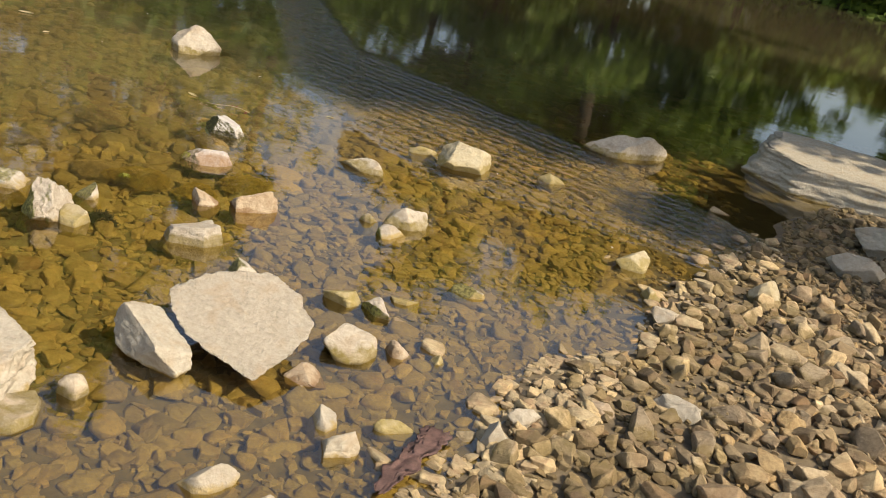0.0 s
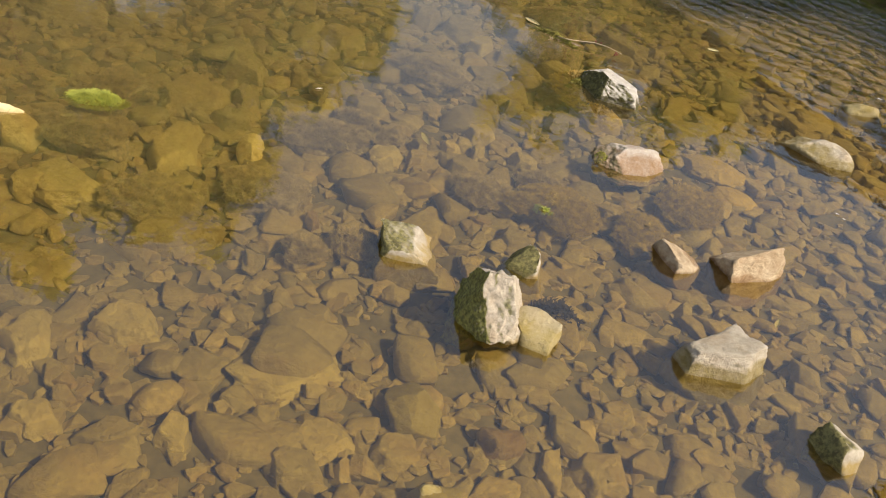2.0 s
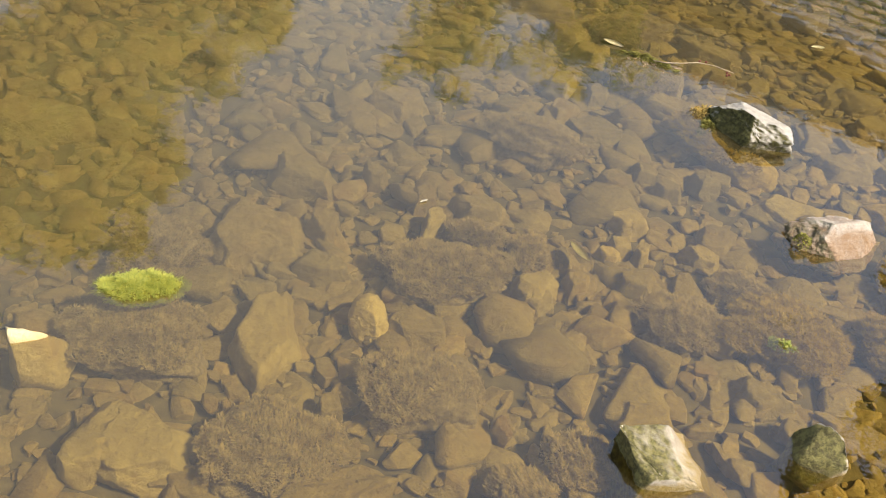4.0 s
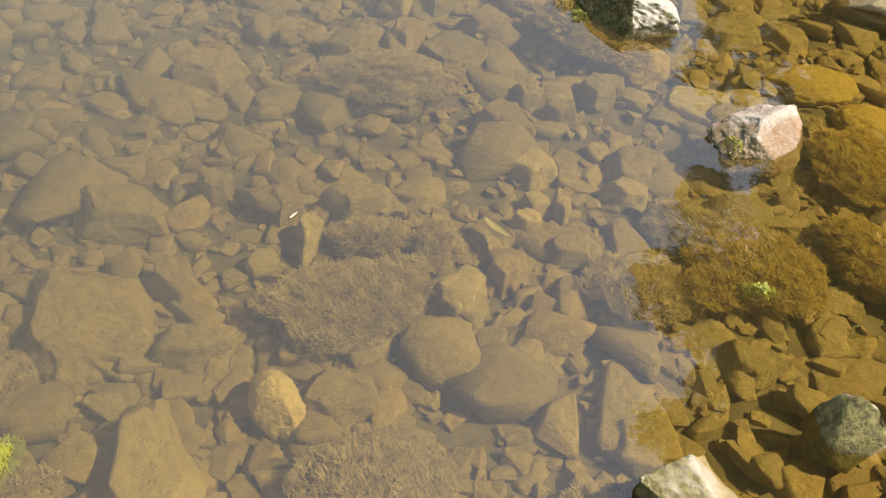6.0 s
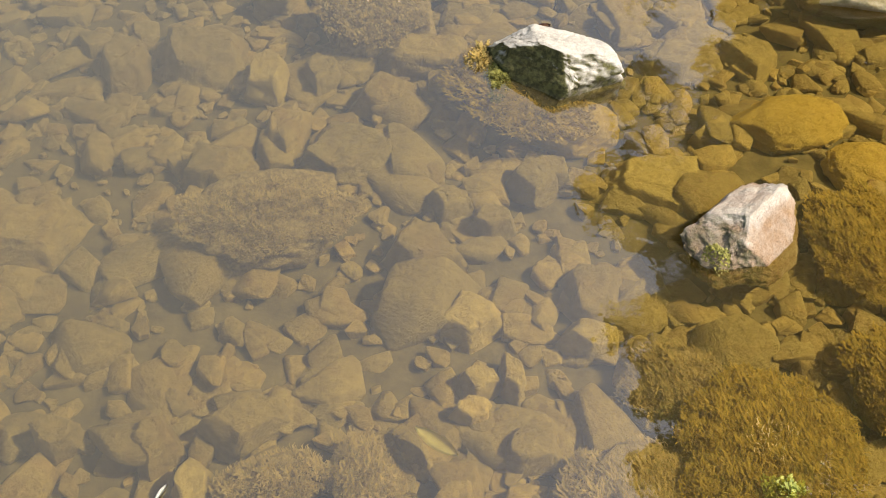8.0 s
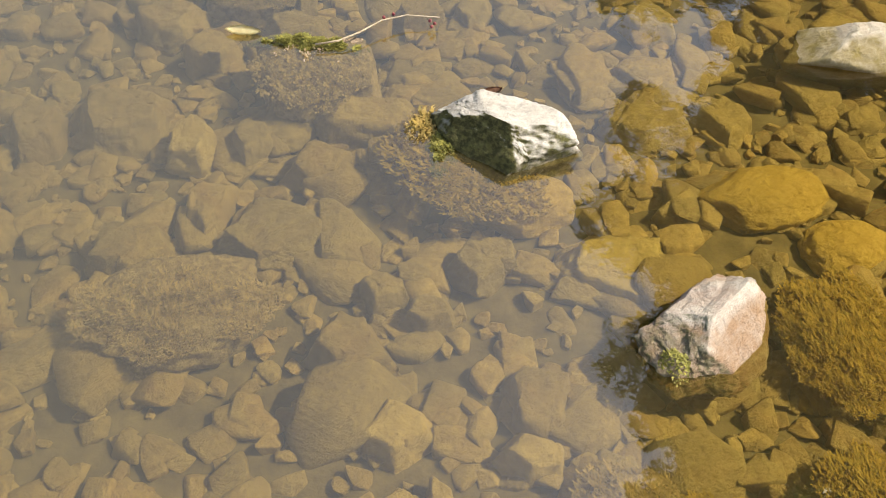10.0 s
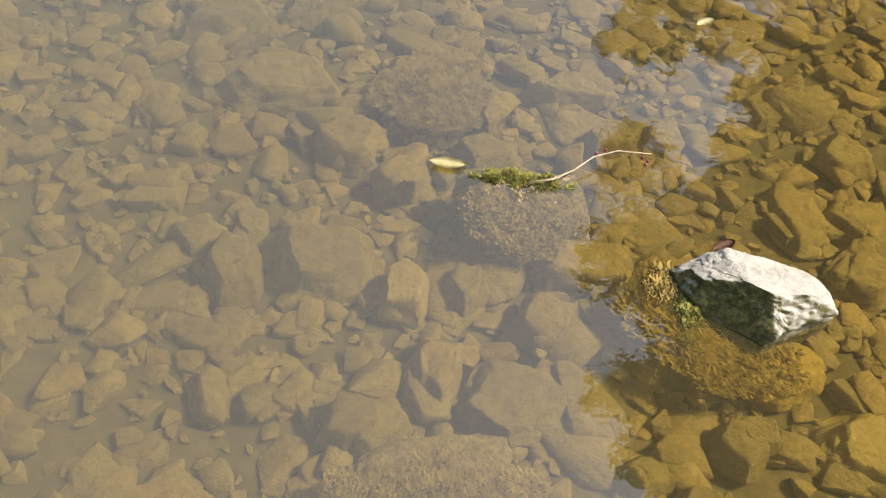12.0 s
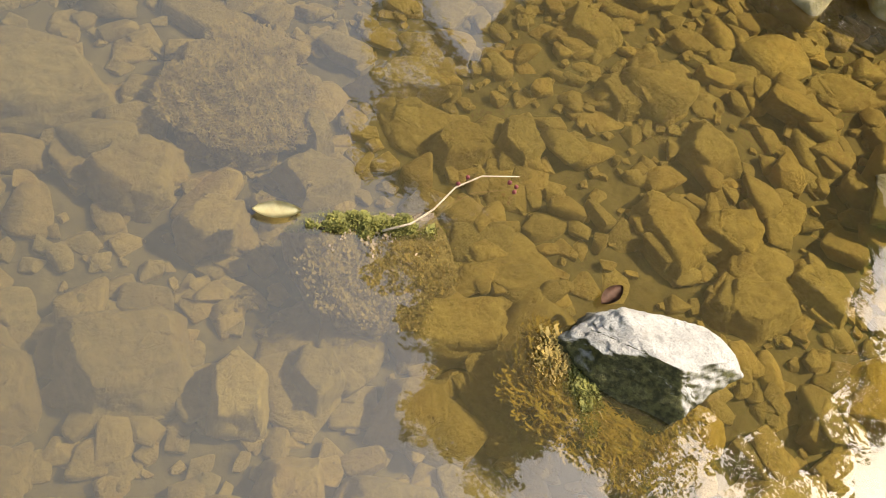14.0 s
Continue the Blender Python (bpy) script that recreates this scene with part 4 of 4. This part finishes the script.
bridge = tagged(new("bridge"), "high concrete road bridge over the creek", "bridge")
bridge.matrix_world = pose(24.9, 40.0, 0, 0, 0, -32) @ Matrix.Scale(1.45, 4)
part("deck", box(bmesh.new(), -26, 70, 0, 22, 11.2, 12.1), CONCRETE, bridge, smooth=False)
for k in range(5):
    part("girder", box(bmesh.new(), -26, 70, 1.0 + k * 4.6, 1.9 + k * 4.6, 9.6, 11.2), CONCRETE, bridge, smooth=False)
for side in (0.1, 21.5):
    part("parapet", box(bmesh.new(), -26, 70, side, side + 0.35, 12.1, 13.1), CONCRETE, bridge, smooth=False)
for px in (44.0, 66.0):
    for py in (4.0, 17.0):
        part("pier", tube([(px, py, -2), (px, py, 9.6)], [1.0, 1.0], 16), CONCRETE, bridge)

# ---- loose stones of the bed and the gravel bar ----
KINDS = 20


def pebble_shapes(first, flat, cuts, edge):
    """Broken stones: a block cut by random planes, its edges worn off."""
    shapes = []
    for k in range(KINDS):
        rng = random.Random(first + k)
        bm = bmesh.new()
        bmesh.ops.create_cube(bm, size=2)
        for _ in range(cuts):
            n = Vector((rng.gauss(0, 1), rng.gauss(0, 1), rng.gauss(0, 0.7))).normalized()
            cut = bmesh.ops.bisect_plane(bm, geom=bm.verts[:] + bm.edges[:] + bm.faces[:], plane_co=n * rng.uniform(0.62, 0.98), plane_no=n, clear_outer=True)
            rim = [g for g in cut["geom_cut"] if isinstance(g, bmesh.types.BMEdge)]
            if len(rim) > 2:
                bmesh.ops.holes_fill(bm, edges=rim)
        bmesh.ops.remove_doubles(bm, verts=bm.verts, dist=0.14)
        bmesh.ops.bevel(bm, geom=bm.edges[:], offset=edge, offset_type="OFFSET", segments=1, profile=0.5, affect="EDGES", clamp_overlap=True)
        bmesh.ops.triangulate(bm, faces=bm.faces[:])
        for v in bm.verts:
            v.co *= 1 + 0.07 * noise.noise(v.co * 1.7 + Vector((first + k, 0, 0)))
        bm.verts.index_update()
        co = np.array([v.co[:] for v in bm.verts])
        co = (co - co.min(0)) / (co.max(0) - co.min(0)) - 0.5
        co *= (1.0, 0.6 + 0.35 * ((k * 7) % 5) / 5, flat * (0.7 + 0.5 * ((k * 3) % 4) / 4))
        shapes.append((co, np.array([[v.index for v in f.verts] for f in bm.faces])))
        bm.free()
    return shapes


FINE = pebble_shapes(500, 0.5, 5, 0.10)
COARSE = pebble_shapes(600, 0.40, 10, 0.17)
CHUNKS = pebble_shapes(700, 0.64, 11, 0.14)


def shared_meshes(shapes, name, mat, smooth=False):
    out = []
    for co, tri in shapes:
        me = bpy.data.meshes.new(name)
        me.from_pydata(co.tolist(), [], tri.tolist())
        me.polygons.foreach_set("use_smooth", [smooth] * len(me.polygons))
        me.materials.append(mat)
        out.append(me)
    return out


def joined(name, label, places, shapes, mat, parent, smooth=False):
    """Many loose stones as one mesh. places: x, y, z, size, turn, tip."""
    rng = random.Random(len(places))
    verts, tris, at = [], [], 0
    for x, y, z, size, turn, tip in places:
        co, tri = shapes[rng.randrange(KINDS)]
        m = np.array(pose(0, 0, 0, tip, tip * 0.6, turn).to_3x3())
        verts.append(co @ m.T * size + (x, y, z))
        tris.append(tri + at)
        at += len(co)
    me = bpy.data.meshes.new(name)
    me.from_pydata(np.concatenate(verts).tolist(), [], np.concatenate(tris).tolist())
    me.polygons.foreach_set("use_smooth", [smooth] * len(me.polygons))
    me.materials.append(mat)
    ob = new(name, me)
    ob.parent = parent
    return tagged(ob, label, kind="stuff")


def scatter(x0, x1, y0, y1, per_metre, small, large, keep, seed, sink=0.25, tumble=9):
    rng = random.Random(seed)
    out = []
    for _ in range(int((x1 - x0) * (y1 - y0) * per_metre)):
        x, y = rng.uniform(x0, x1), rng.uniform(y0, y1)
        size = small * (large / small) ** (rng.random() ** 1.5)
        turn, tip = rng.uniform(0, 360), rng.gauss(0, tumble)
        if keep(x, y):
            z = ground_z(x, y)
            out.append((x, y, min(z + size * (0.2 - sink * rng.random()), 0.5), size, turn, tip))
    return out


def in_view(x, y):
    return -0.62 * y - 0.6 < x < 0.75 * y + 0.6


def wet(x, y):
    return in_view(x, y) and shore(x, y) < 0.12


def dry(x, y):
    return in_view(x, y) and shore(x, y) > -0.02 and x < 5.5


# large cobbles of the bed, singly
for group_name, places, meshes in (
        ("cobble", [p for p in scatter(-2.9, 0.4, 2.2, 6.6, 30, 0.09, 0.22, wet, 41, 0.35) if p[2] + 0.2 * p[3] < -0.012][:300], shared_meshes(COARSE, "cobble", SUNKEN, True)),
        ("gravel_stone", scatter(0.5, 3.2, 2.0, 4.6, 75, 0.06, 0.15, dry, 42, 0.1, 24)[:300], shared_meshes(CHUNKS, "gravel_stone", GRAVEL))):
    rng = random.Random(77)
    for x, y, z, size, turn, tip in places:
        ob = new(group_name, meshes[rng.randrange(KINDS)])
        ob.matrix_world = pose(x, y, z, tip, tip * 0.6, turn) @ Matrix.Diagonal((size, size, size, 1))
        ob.parent = ground

joined("bed_cobbles", "brown silted cobbles covering the creek bed", scatter(-3.6, 2.6, 1.6, 7.5, 120, 0.05, 0.14, wet, 43, 0.35), COARSE, SUNKEN_BITS, ground, True)
joined("bed_pebbles", "small brown pebbles between the cobbles", scatter(-3.4, 2.4, 1.5, 7.0, 420, 0.018, 0.05, wet, 44, 0.1), FINE, SUNKEN_BITS, ground)
joined("far_bed_cobbles", "brown cobbles on the farther creek bed", scatter(-6, 5, 7.2, 12, 22, 0.08, 0.2, wet, 45, 0.3), FINE, SUNKEN_BITS, ground)
joined("gravel_cobbles", "pale angular gravel on the bar", scatter(0.4, 5.0, 0.5, 8.5, 170, 0.04, 0.12, dry, 46, 0.1, 24), CHUNKS, GRAVEL_BITS, ground)
joined("gravel_bits", "small gravel between the larger stones", scatter(0.3, 5.0, 0.5, 7.5, 520, 0.018, 0.05, dry, 47, 0.0), FINE, GRAVEL_BITS, ground)
joined("bed_shingle", "close-packed small stones of the shallows", scatter(-2.8, 1.4, 1.6, 4.6, 260, 0.035, 0.085, wet, 48, 0.2), FINE, SUNKEN_BITS, ground)
joined("bank_shingle", "loose stones scattered over the shore and shallows", scatter(-7, 7.5, -2, 10, 42, 0.05, 0.15, lambda x, y: not in_view(x, y) or x > 4.5, 49, 0.2, 14), FINE, GRAVEL_BITS, ground)
joined("pool_shingle", "close-packed stones of the deeper pool bed", scatter(-3.2, 1.6, 4.3, 7.3, 150, 0.05, 0.11, wet, 50, 0.3), FINE, SUNKEN_BITS, ground, True)
